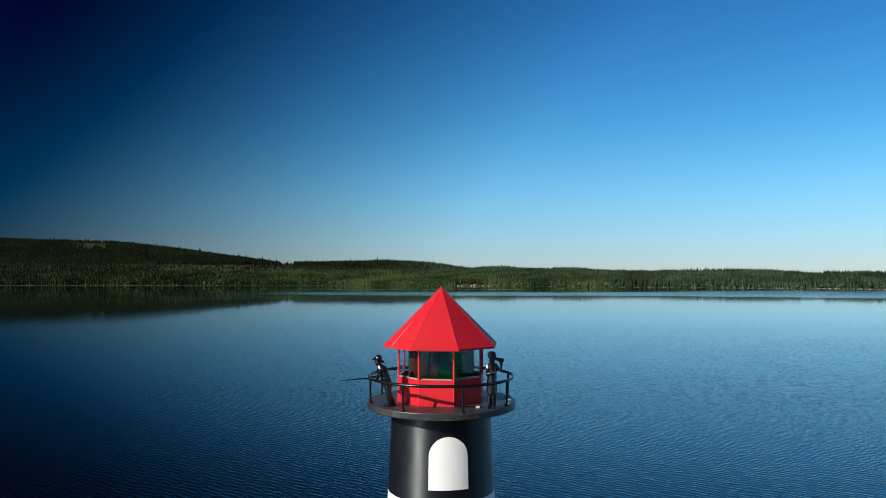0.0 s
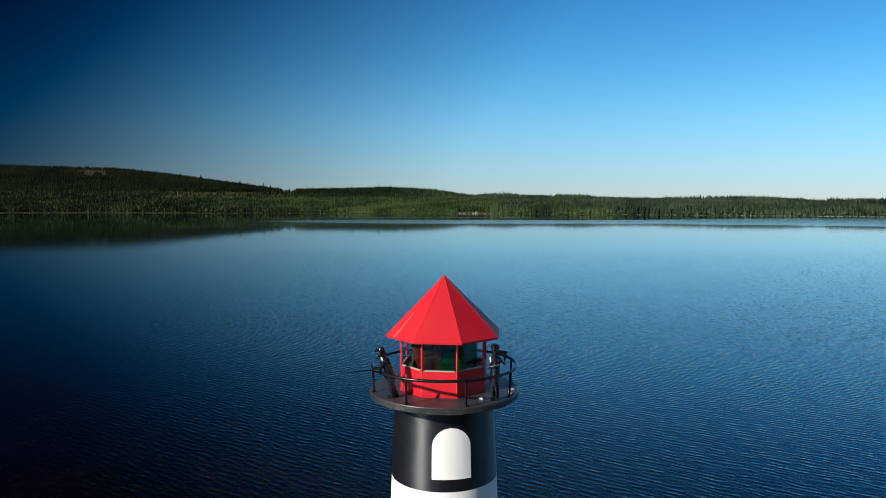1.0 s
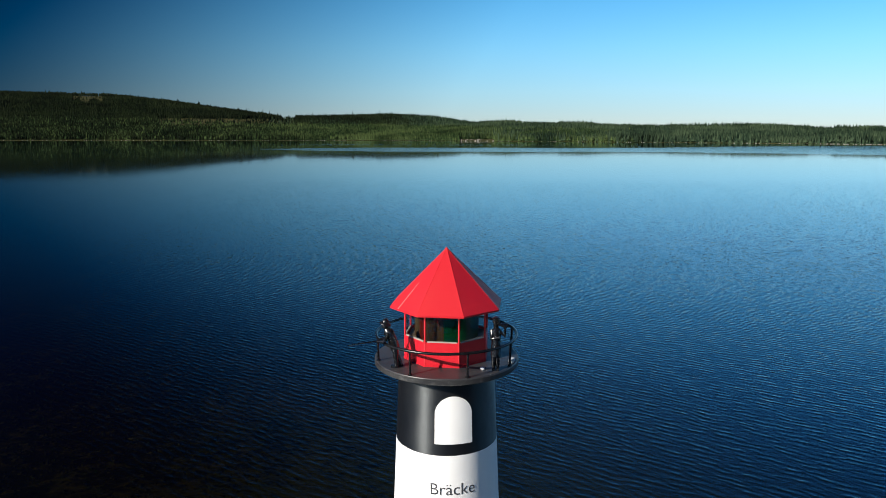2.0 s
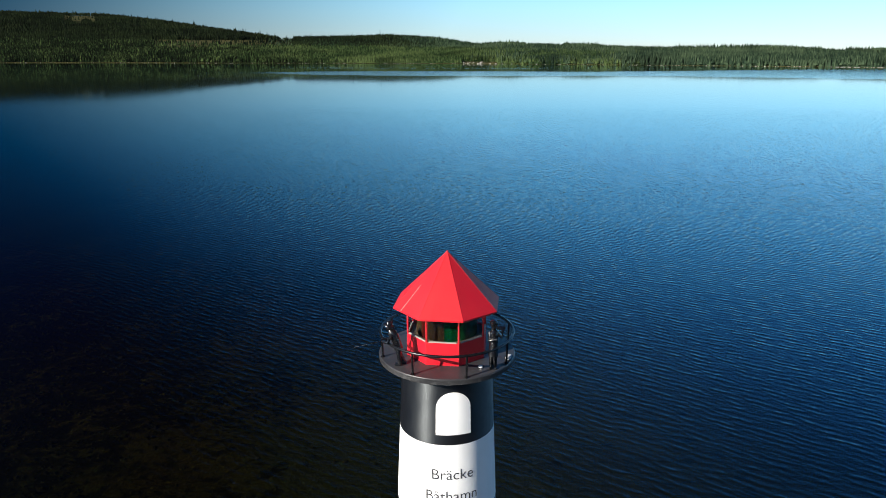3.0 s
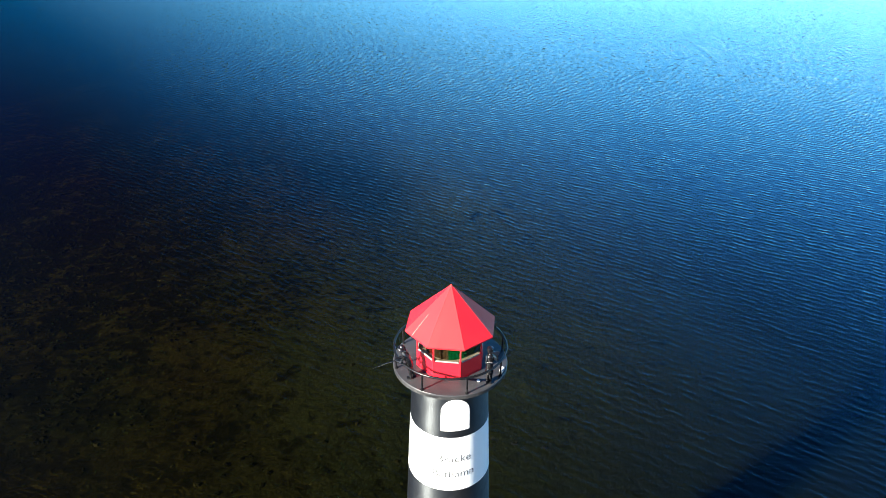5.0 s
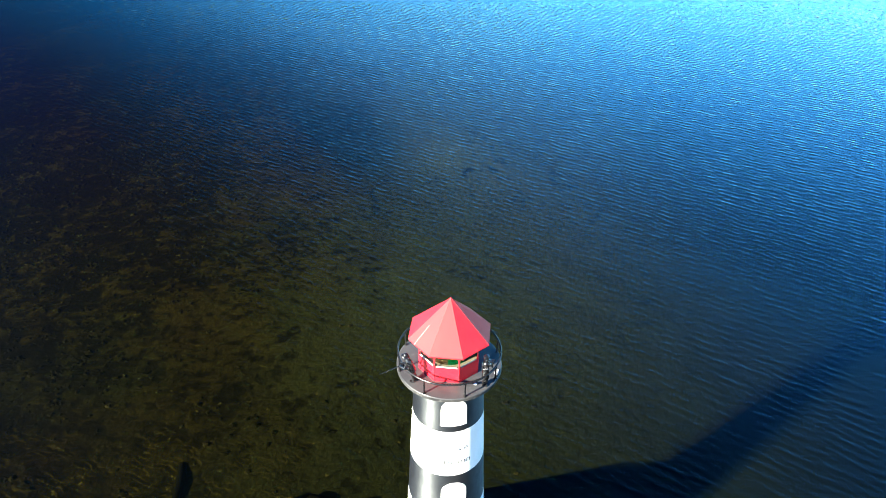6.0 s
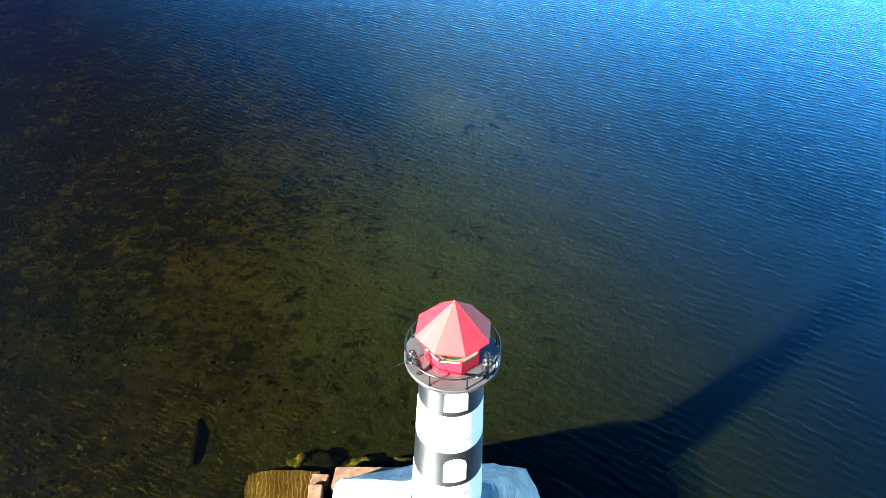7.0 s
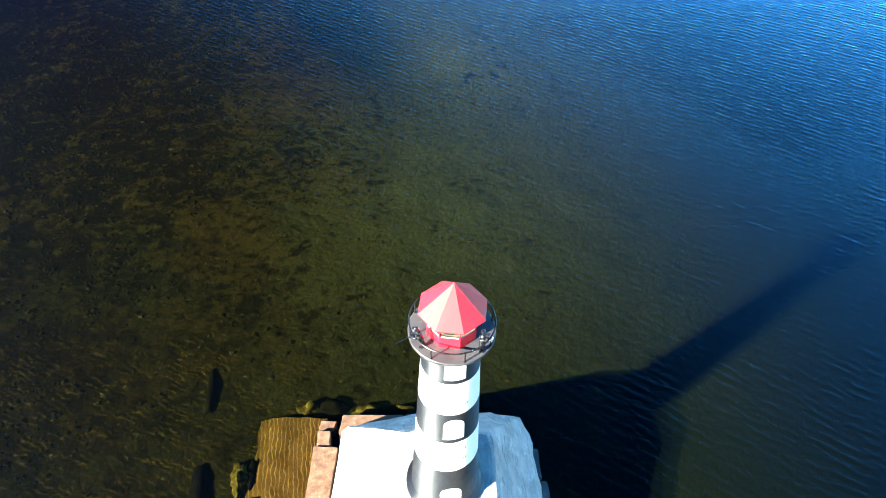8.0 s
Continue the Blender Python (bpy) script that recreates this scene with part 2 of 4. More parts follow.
def lakebed():
    """Silt with dark weed clumps in drifts, pale grit, and painted-on caustic lines of light."""
    m = Nodes("lakebed_silt_and_weed")
    g = m.n.new("ShaderNodeNewGeometry")
    sep = m.n.new("ShaderNodeSeparateXYZ")
    m.link(g.outputs["Position"], sep.inputs[0])
    x, y = sep.outputs[0], sep.outputs[1]
    big = m.noise(m.pos(), 0.16, 5, 0.6)
    drift = m.noise(m.pos((1, 0.6, 1), 30), 0.22, 4, 0.6)
    clump = m.noise(m.grain((0.80, 0.66, 1), 25), 1.0, 4, 0.55, 0.3)
    tuft = m.noise(m.grain((0.34, 0.28, 1), 25), 1.0, 3, 0.55, 0.3)
    fine = m.noise(m.pos(), 9, 4, 0.7)
    c = m.ramp(big, [(0.34, (0.0215, 0.0142, 0.0036)), (0.5, (0.0235, 0.0178, 0.0048)), (0.66, (0.0185, 0.0190, 0.0064))])
    bare = m.math("ADD", x, m.math("MULTIPLY", m.noise(m.pos(), 0.3, 3), 6.0))
    c = m.mix(m.span(bare, -9, 3, 0.0, 0.85), c, (0.034, 0.041, 0.024))
    # weed: dense and dark out on the left of the shelf, thinning towards the mole and the deep
    weedy = m.math("ADD", m.math("MULTIPLY", drift, 0.34), m.span(x, -24, 1, 0.055, -0.115))
    tuftiness = m.math("ADD", m.math("MULTIPLY", clump, 0.55), m.math("MULTIPLY", tuft, 0.45))
    over = m.math("SUBTRACT", weedy, m.math("SUBTRACT", tuftiness, 0.335))
    c = m.mix(m.span(over, -0.075, 0.060, 0.0, 0.86), c, (0.0020, 0.0021, 0.0011))
    c = m.mix(m.span(y, 3, 18, 0.66, 0.0), c, (0.0060, 0.0045, 0.0014))
    c = m.mix(m.ramp(fine, [(0.38, 0.5), (0.56, 0.0)]), c, (0.0045, 0.0042, 0.0018))
    # sunlight focused by the waves, painted as pale lines into the near bed
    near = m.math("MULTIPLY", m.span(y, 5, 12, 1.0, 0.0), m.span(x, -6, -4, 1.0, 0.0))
    caustics = m.math("MULTIPLY", caustic_lines(m, (0.72, 0.74, 1), -24, 8.0, 0.72), m.ramp(m.noise(m.pos(), 1.5, 3), [(0.44, 0.0), (0.62, 1.0)]))
    c = m.mix(m.math("MULTIPLY", m.math("MULTIPLY", caustics, near), 0.7), c, (0.046, 0.034, 0.011))
    grit = m.noise(m.pos(), 4.2, 3, 0.62)
    c = m.mix(m.ramp(grit, [(0.66, 0.0), (0.72, 0.8)]), c, (0.070, 0.056, 0.024))
    return m.principled(c, 0.9, 0.0, m.bump(m.mix(0.5, clump, tuft), 0.9, 0.20), Specular_IOR_Level=0.0)


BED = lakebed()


def caustic_sand():
    m = Nodes("caustic_sand")
    n = m.noise(m.pos(), 1.6, 6, 0.65)
    grains = m.noise(m.pos(), 16, 4, 0.7)
    c = m.mix(m.ramp(n, [(0.32, 0.0), (0.7, 1.0)]), (0.046, 0.0245, 0.0070), (0.092, 0.052, 0.0165))
    c = m.mix(m.ramp(grains, [(0.40, 0.5), (0.58, 0.0)]), c, (0.020, 0.013, 0.0045))
    # wave-focused sunlight painted pale across the sand; the lines also drive the bump
    crest = caustic_lines(m, (0.70, 0.50, 1), 100, 6.0, 0.74)
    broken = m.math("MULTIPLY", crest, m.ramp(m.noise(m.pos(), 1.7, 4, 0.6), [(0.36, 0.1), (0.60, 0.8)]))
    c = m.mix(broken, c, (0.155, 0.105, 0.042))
    return m.principled(c, 0.85, 0.0, m.bump(crest, 0.3, 0.03), Specular_IOR_Level=0.0)


SAND = caustic_sand()


def water():
    """Lake water: a sharp surface with small waves over tinted, clear shallows that turn opaque where it deepens."""
    m = Nodes("lake_water")
    g = m.n.new("ShaderNodeNewGeometry")
    sep = m.n.new("ShaderNodeSeparateXYZ")
    m.link(g.outputs["Position"], sep.inputs[0])
    x, y = sep.outputs[0], sep.outputs[1]
    # short broken crests in drifting groups; sparse humps farther out; all dying away towards the sheltered far shore
    trains = []
    for turn, scale, seed in ((-38, 0.80, 0.0), (-24, 0.62, 40.0)):
        wv = m.node("ShaderNodeTexWave", Scale=scale, Distortion=5.5, Detail=2.0, Detail_Scale=0.8, Detail_Roughness=0.5)
        wv.bands_direction = "Y"
        m.link(m.grain((1.1, 1, 1), turn), wv.inputs["Vector"])
        patch = m.node("ShaderNodeVectorMath")
        patch.inputs[1].default_value = (seed, seed, 0)
        m.link(m.grain((0.85, 0.5, 1), turn), patch.inputs[0])
        groups = m.ramp(m.noise(patch.outputs[0], 1.0, 2, 0.6), [(0.36, 0.2), (0.62, 1.0)])
        trains.append(m.math("MULTIPLY", m.math("POWER", wv.outputs["Fac"], 1.6), groups))
    run = m.noise(m.grain((0.34, 0.16, 1), -34), 1.0, 1, 0.5, 0.6)
    short = m.noise(m.grain((0.16, 0.09, 1), -15), 1.0, 1, 0.5, 0.3)
    humps = m.ramp(m.noise(m.grain((0.6, 0.55, 1), -30), 1.0, 1, 0.5), [(0.64, 0.0), (0.73, 1.0)])
    gust = m.ramp(m.noise(m.grain((1.5, 1, 1), -35), 0.05, 4, 0.6), [(0.3, 0.80), (0.7, 1.0)])
    h = m.math("MULTIPLY", m.math("ADD", trains[0], trains[1]), m.span(y, 30, 110, 0.0088, 0.0058))
    h = m.math("ADD", h, m.math("MULTIPLY", run, m.span(y, 60, 150, 0.0085, 0.004)))
    h = m.math("ADD", h, m.math("MULTIPLY", short, 0.0025))
    calm = m.span(m.math("SUBTRACT", y, m.span(x, -160, -20, 200.0, 0.0)), 45, 200, 1.0, 0.03)
    # a breeze streak far out, broader towards the open end of the lake
    wob = m.math("MULTIPLY", m.noise(m.grain((160, 40, 1)), 1.0, 4, 0.6), 60.0)
    off = m.math("ABSOLUTE", m.math("SUBTRACT", m.math("ADD", y, wob), 505.0))
    width = m.math("ADD", m.span(x, -200, -60, 0.0, 46.0), m.span(x, 60, 330, 0.0, 70.0))
    streak = m.span(m.math("SUBTRACT", off, width), -8, 4, 1.0, 0.0)
    streak = m.math("MULTIPLY", streak, m.span(x, -300, -150, 0.0, 1.0))
    thin = m.math("ABSOLUTE", m.math("SUBTRACT", m.math("ADD", y, wob), 640.0))
    thin = m.math("MULTIPLY", m.span(thin, 7, 12, 1.0, 0.0), m.math("MULTIPLY", m.span(x, -190, -120, 0.0, 1.0), m.span(x, 30, 80, 1.0, 0.0)))
    streak = m.math("MAXIMUM", streak, thin)
    lee = m.span(m.math("ADD", x, m.math("MULTIPLY", y, 0.25)), -30, 4, 0.14, 1.0)
    amp = m.math("MULTIPLY", m.math("MAXIMUM", m.math("MULTIPLY", calm, lee), m.math("MULTIPLY", streak, 0.13)), gust)
    h = m.math("MULTIPLY", h, amp)
    cats_paws = m.math("MULTIPLY", m.span(y, 110, 200, 1.0, 0.0), m.span(y, 45, 80, 0.0, 0.06))
    h = m.math("ADD", h, m.math("MULTIPLY", m.math("MULTIPLY", humps, cats_paws), lee))
    nrm = m.bump(h, 1.0, 1.0)
    clear = m.node("ShaderNodeBsdfTransparent", Color=(0.66, 0.645, 0.50, 1))
    gloss = m.node("ShaderNodeBsdfGlossy", Roughness=0.04, Color=(0.87, 0.96, 1.0, 1))
    m.link(m.math("ADD", m.math("MULTIPLY", streak, 0.07), 0.04), gloss.inputs["Roughness"])
    m.link(nrm, gloss.inputs["Normal"])
    lw = m.node("ShaderNodeLayerWeight", Blend=0.5)
    m.link(nrm, lw.inputs["Normal"])
    face = lw.outputs["Facing"]
    fr = m.math("ADD", m.math("MULTIPLY", m.math("POWER", face, 5.0), 0.93), m.math("MULTIPLY", m.math("POWER", face, 2.0), 0.05))
    fr = m.math("ADD", fr, 0.02)
    mx = m.node("ShaderNodeMixShader")
    m.link(fr, mx.inputs[0]).link(clear.outputs[0], mx.inputs[1]).link(gloss.outputs[0], mx.inputs[2])
    m.link(mx.outputs[0], m.out.inputs["Surface"])
    return m.mat


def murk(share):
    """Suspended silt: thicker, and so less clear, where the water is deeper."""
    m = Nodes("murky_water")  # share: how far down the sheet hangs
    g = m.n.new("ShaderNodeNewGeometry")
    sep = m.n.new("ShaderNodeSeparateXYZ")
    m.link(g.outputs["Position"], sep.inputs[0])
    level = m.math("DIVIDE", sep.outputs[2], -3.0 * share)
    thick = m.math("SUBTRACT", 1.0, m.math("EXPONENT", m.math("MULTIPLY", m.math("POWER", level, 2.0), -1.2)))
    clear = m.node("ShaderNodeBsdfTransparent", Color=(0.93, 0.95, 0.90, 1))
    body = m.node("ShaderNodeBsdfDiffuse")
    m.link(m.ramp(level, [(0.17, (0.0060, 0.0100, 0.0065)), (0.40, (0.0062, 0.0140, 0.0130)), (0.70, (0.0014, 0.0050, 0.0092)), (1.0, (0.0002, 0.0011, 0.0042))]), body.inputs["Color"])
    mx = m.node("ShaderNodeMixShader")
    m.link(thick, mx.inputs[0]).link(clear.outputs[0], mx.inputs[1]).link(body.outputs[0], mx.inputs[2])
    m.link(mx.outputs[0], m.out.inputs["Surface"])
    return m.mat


WATER = water()


def forest(name, dark, mid, light):
    m = Nodes(name)
    g = m.n.new("ShaderNodeNewGeometry")
    c = m.ramp(g.outputs["Random Per Island"], [(0.0, dark), (0.6, mid), (1.0, light)])
    n = m.noise(m.pos(), 0.012, 3, 0.6)
    c = m.mix(m.ramp(n, [(0.48, 0.0), (0.60, 0.55)]), c, light)
    c = m.mix(m.ramp(m.noise(m.pos(), 0.02, 3, 0.6), [(0.38, 0.7), (0.48, 0.0)]), c, dark)
    return m.principled(c, 0.9, 0.0, Specular_IOR_Level=0.08)


# spruce green, darkened further to carry the dimmer light on the left
DIM_SPRUCE = forest("dimmed_spruce_needles", (0.0015, 0.0034, 0.0014), (0.0058, 0.0112, 0.0042), (0.017, 0.026, 0.009))
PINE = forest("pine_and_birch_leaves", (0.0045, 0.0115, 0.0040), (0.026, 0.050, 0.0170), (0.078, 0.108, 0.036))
# distance haze put into the needle colour: bluer and paler
HAZED_MIXED = forest("hazed_conifer_needles", (0.0060, 0.0140, 0.0085), (0.024, 0.044, 0.025), (0.056, 0.084, 0.044))


def heath():
    m = Nodes("forest_floor_and_heath")
    n = m.noise(m.pos(), 0.02, 5, 0.6)
    f = m.noise(m.pos(), 0.3, 4, 0.6)
    c = m.ramp(n, [(0.35, (0.014, 0.022, 0.007)), (0.6, (0.060, 0.058, 0.020))])
    c = m.mix(m.ramp(f, [(0.45, 0.0), (0.75, 0.6)]), c, (0.095, 0.080, 0.034))
    return m.principled(c, 0.95, 0.0, Specular_IOR_Level=0.08)


HEATH = heath()


# ---------------------------------------------------------------- mesh helpers
def part(name, bm, material, parent=None, label=""):
    """Links a bmesh as one mesh object under a thing or a part."""
    me = bpy.data.meshes.new(name)
    bm.normal_update()
    bm.to_mesh(me)
    bm.free()
    me.materials.append(material)
    ob = new(name, me)
    if parent is not None:
        ob.parent = parent
    if label:
        ob["label"] = label
    return ob


def smooth(ob, angle=35):
    me = ob.data
    me.polygons.foreach_set("use_smooth", [True] * len(me.polygons))
    me.set_sharp_from_angle(angle=radians(angle))
    return ob


def lathe(profile, seg=64, closed=False, start=0.0, sweep=360.0):
    """Turns rows of (radius, height) round the z axis."""
    bm = bmesh.new()
    full = sweep >= 360
    n = seg if full else seg + 1
    rings = []
    for r, z in profile:
        rings.append([bm.verts.new((r * math.cos(radians(start + sweep * i / seg)), r * math.sin(radians(start + sweep * i / seg)), z)) for i in range(n)])
    rows = list(zip(rings, rings[1:])) + ([(rings[-1], rings[0])] if closed else [])
    for a, b in rows:
        for i in range(n if full else n - 1):
            j = (i + 1) % n
            bm.faces.new((a[i], a[j], b[j], b[i]))
    return bm


def tube(bm, points, radius, sides=8, radii=None, cap=True):
    """A round bar along points, added to bm."""
    pts = [Vector(p) for p in points]
    prev = None
    for i, p in enumerate(pts):
        a = pts[max(i - 1, 0)]
        b = pts[min(i + 1, len(pts) - 1)]
        t = (b - a).normalized()
        ref = Vector((0, 0, 1)) if abs(t.z) < 0.9 else Vector((1, 0, 0))
        u = t.cross(ref).normalized()
        v = t.cross(u)
        r = radii[i] if radii else radius
        ring = [bm.verts.new(p + (u * math.cos(2 * math.pi * k / sides) + v * math.sin(2 * math.pi * k / sides)) * r) for k in range(sides)]
        if prev:
            for k in range(sides):
                bm.faces.new((prev[k], prev[(k + 1) % sides], ring[(k + 1) % sides], ring[k]))
        elif cap:
            bm.faces.new(ring)
        prev = ring
    if cap:
        bm.faces.new(prev[::-1])
    bmesh.ops.recalc_face_normals(bm, faces=bm.faces[:])
    return bm


def prism(bm, base, top):
    """A solid between two rings of equal count."""
    a = [bm.verts.new(p) for p in base]
    b = [bm.verts.new(p) for p in top]
    n = len(a)
    for i in range(n):
        bm.faces.new((a[i], a[(i + 1) % n], b[(i + 1) % n], b[i]))
    bm.faces.new(a[::-1])
    bm.faces.new(b)
    bmesh.ops.recalc_face_normals(bm, faces=bm.faces[:])
    return bm


def box(bm, centre, size, turn=0.0, bevel=0.0):
    made = bmesh.ops.create_cube(bm, size=1.0, matrix=Matrix.Translation(centre) @ Matrix.Rotation(radians(turn), 4, "Z") @ Matrix.Diagonal((*size, 1)))
    if bevel:
        edges = list({e for v in made["verts"] for e in v.link_edges})
        bmesh.ops.bevel(bm, geom=edges, offset=bevel, segments=2, affect="EDGES")
    return bm


def ball(bm, centre, radii, sub=2):
    bmesh.ops.create_icosphere(bm, subdivisions=sub, radius=1.0, matrix=Matrix.Translation(centre) @ Matrix.Diagonal((*radii, 1)))
    return bm


def at(angle, r, z):
    return Vector((r * math.cos(radians(angle)), r * math.sin(radians(angle)), z))


# ---------------------------------------------------------------- lake and far shore
bm = bmesh.new()
half = 4500
vs = [bm.verts.new(p) for p in ((-half, -half, 0), (half, -half, 0), (half, half, 0), (-half, half, 0))]
bm.faces.new(vs)
lake = tagged(part("water", bm, WATER), "wind-rippled blue lake water, clear and brown over shallows", "water", kind="structure")


def depth(x, y):
    """The lakebed: a weedy shelf that falls away to the open lake."""
    d = x - 0.12 * (min(max(y, 0.0), 30.0) - 8)
    fall = 0.5 * (d - 5 + math.sqrt((d - 5) ** 2 + 16.0))
    z = -0.50 - 0.155 * fall / (1 + 0.022 * fall) - 0.006 * max(0.0, y - 14) - 0.010 * max(0.0, -x - 24)
    # a trough across the shelf, with a pale shoal beside it
    z -= 1.1 * math.exp(-((x + 7.5 + 0.5 * (y - 37)) / 3.2) ** 2 - ((y - 37) / 8) ** 2)
    z += 0.45 * math.exp(-((x - 0.5) / 4.0) ** 2 - ((y - 33) / 4.5) ** 2)
    near = max(0.0, 1 - math.hypot(x + 8, y - 15) / 90)
    z += near * (0.16 * noise.noise((x * 0.45, y * 0.45, 3.1)) + 0.09 * noise.noise((x * 1.3, y * 1.3, 7.7)))
    return max(min(z, -0.22), -6.0)


def lake_sheet(share, n):
    """A sheet at a share of the depth, with finer cells near the mole."""
    bm = bmesh.new()
    grid = []
    for j in range(n + 1):
        row = []
        for i in range(n + 1):
            u, v = 2 * i / n - 1, 2 * j / n - 1
            x, y = -8 + 13 * math.sinh(4.6 * u) / 1.0, 14 + 13 * math.sinh(4.6 * v)
            row.append(bm.verts.new((x, y, depth(x, y) * share)))
        grid.append(row)
    for j in range(n):
        for i in range(n):
            bm.faces.new((grid[j][i], grid[j][i + 1], grid[j + 1][i + 1], grid[j + 1][i]))
    return bm


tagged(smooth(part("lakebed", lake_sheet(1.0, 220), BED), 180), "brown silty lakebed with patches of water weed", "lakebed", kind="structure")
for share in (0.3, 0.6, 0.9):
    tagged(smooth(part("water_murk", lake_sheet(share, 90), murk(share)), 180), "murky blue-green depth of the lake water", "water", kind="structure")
bm = bmesh.new()
vs = [bm.verts.new(p) for p in ((-half, -half, -7), (half, -half, -7), (half, half, -7), (-half, half, -7))]
bm.faces.new(vs)
tagged(part("ground", bm, BED), "dark deep lake floor under the water", "ground", kind="structure")

F, HOR, YAW = 1243.0, 487.0, 0.040
CX, CY, CZ = 0.41, -9.62, 12.6


def bearing(px):
    return math.atan((px - 784) / F) - YAW


SHORE = [(-500, 1000), (0, 1015), (400, 885), (784, 824), (1100, 765), (1300, 752), (1568, 745), (2100, 800)]
FRONT = [(-500, 466), (0, 466), (250, 466), (500, 474), (800, 478), (1000, 482), (1300, 485), (1568, 487), (2100, 487)]
CREST = [(-500, 431), (0, 429), (110, 430), (200, 430), (300, 438), (400, 450), (500, 462), (620, 459), (690, 457), (760, 460), (830, 469), (930, 469), (1000, 471), (1200, 475), (1300, 474), (1400, 476), (1450, 478), (1568, 479), (2100, 476)]


def along(table, a):
    return float(np.interp(a, [bearing(p) for p, _ in table], [v for _, v in table]))


def slope(a):
    """Distances and heights of the land on a bearing: shore, first rise, crest."""
    r0 = along(SHORE, a)
    crest = along(CREST, a)
    r1 = r0 + 110 + max(0.0, 481 - crest) * 4
    r2 = r1 + 40 + max(0.0, 481 - crest) * 12
    z1 = max(CZ + r1 * (HOR - along(FRONT, a)) / F - 8, 1.5)
    z2 = max(CZ + r2 * (HOR - crest) / F - 9, z1 + 1)
    return r0, r1, r2, z1, z2


def land(a, s):
    """Ground on bearing a: s from 0 at the shore to 2 at the crest, beyond it falling."""
    r0, r1, r2, z1, z2 = slope(a)
    if s <= 1:
        r, z = r0 + (r1 - r0) * s, z1 * (s ** 0.8)
    elif s <= 2:
        u = s - 1
        r, z = r1 + (r2 - r1) * u, z1 + (z2 - z1) * (u * u * (3 - 2 * u) * 0.6 + u * 0.4)
    else:
        r, z = r2 + (s - 2) * 900, z2 - (s - 2) * 60
    return Vector((CX + r * math.sin(a), CY + r * math.cos(a), z))


bm = bmesh.new()
rows = []
steps = [-0.02, 0.0, 0.04, 0.1, 0.2, 0.35, 0.5, 0.7, 0.85, 1.0, 1.1, 1.25, 1.4, 1.55, 1.7, 1.85, 2.0, 2.2, 2.6]
for k in range(161):
    a = radians(-50 + 100 * k / 160)
    row = []
    for s in steps:
        p = land(a, max(s, 0.0))
        if s < 0:
            p = land(a, 0.0)
            p = Vector((p.x - 6 * math.sin(a), p.y - 6 * math.cos(a), -1.5))
        elif s > 0:
            p.z += 0.4 + 2.0 * noise.noise((p.x * 0.01, p.y * 0.01, 0.3)) * min(1, s * 3)
        row.append(bm.verts.new(p))
    rows.append(row)
for a, b in zip(rows, rows[1:]):
    for i in range(len(steps) - 1):
        bm.faces.new((a[i], b[i], b[i + 1], a[i + 1]))
bmesh.ops.recalc_face_normals(bm, faces=bm.faces[:])
tagged(smooth(part("far_hills", bm, HEATH), 180), "low wooded hills with heath beyond the lake", "hills", kind="structure")


def conifers(name, count, pick, material, label, seed):
    """Many small conifers as one mesh; pick gives bearing and step up the slope, and a size."""
    rng = random.Random(seed)
    verts, faces = [], []
    while count > 0:
        got = pick(rng)
        if got is None:
            continue
        count -= 1
        a, s, size = got
        p = land(a, s)
        hgt = size * (1.45 if 0.6 < s and a < 0.1 and rng.random() < 0.0008 else rng.choice((0.55, 0.7, 0.8, 0.9))) * rng.uniform(0.85, 1.15)
        wid = size * rng.uniform(0.11, 0.19)
        turn = rng.uniform(0, 2)
        leafy = rng.random() < 0.3
        if leafy:
            wid *= 1.5
            hgt *= 0.8
        for low, high, w in (((0.35, 1.0, 1.0), (0.38, 0.0, 0.98)) if leafy else ((0.02, 0.62, 1.0), (0.40, 1.0, 0.62))):
            n = len(verts)
            for k in range(5):
                q = turn + k * 1.2566
                rr = wid * w * rng.uniform(0.8, 1.2)
                verts.append((p.x + rr * math.cos(q), p.y + rr * math.sin(q), p.z + hgt * low))
            verts.append((p.x + rng.uniform(-0.2, 0.2), p.y, p.z + hgt * high))
            faces.extend((n + k, n + (k + 1) % 5, n + 5) for k in range(5))
    me = bpy.data.meshes.new(name)
    me.from_pydata(verts, [], faces)
    me.materials.append(material)
    return tagged(new(name, me), label, "forest", kind="stuff")


def in_clearing(a, s):
    p = land(a, s)
    x = 784 + F * math.tan(a + YAW)
    y = HOR - F * (p.z - CZ) / math.hypot(p.x - CX, p.y - CY)
    if 134 < x < 186 and 436 < y < 446 + 3 * math.sin(x * 0.21):
        return True
    return 280 < x < 520 and 470 < y < 484


def on_rocks(a, s):
    """The bare rock slabs at the waterline."""
    return s < 0.10 and bearing(806) < a < bearing(868)


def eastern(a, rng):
    """Whether a tree on bearing a gets the haze-tinted green towards the open end of the lake."""
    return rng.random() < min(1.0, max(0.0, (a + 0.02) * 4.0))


def pick_front(rng):
    a, s = radians(rng.uniform(-38, 38)), rng.random() ** 1.35 * 1.05 + 0.008
    if in_clearing(a, s) and rng.random() < 0.75:
        return None
    # fewer green trees leftwards, where the darkened stand takes over
    if eastern(a, rng) or on_rocks(a, s) or rng.random() < min(0.84, max(0.0, (-0.14 - a) * 3.6)):
        return None
    return a, s, 7.0 + 2 * min(s, 1)


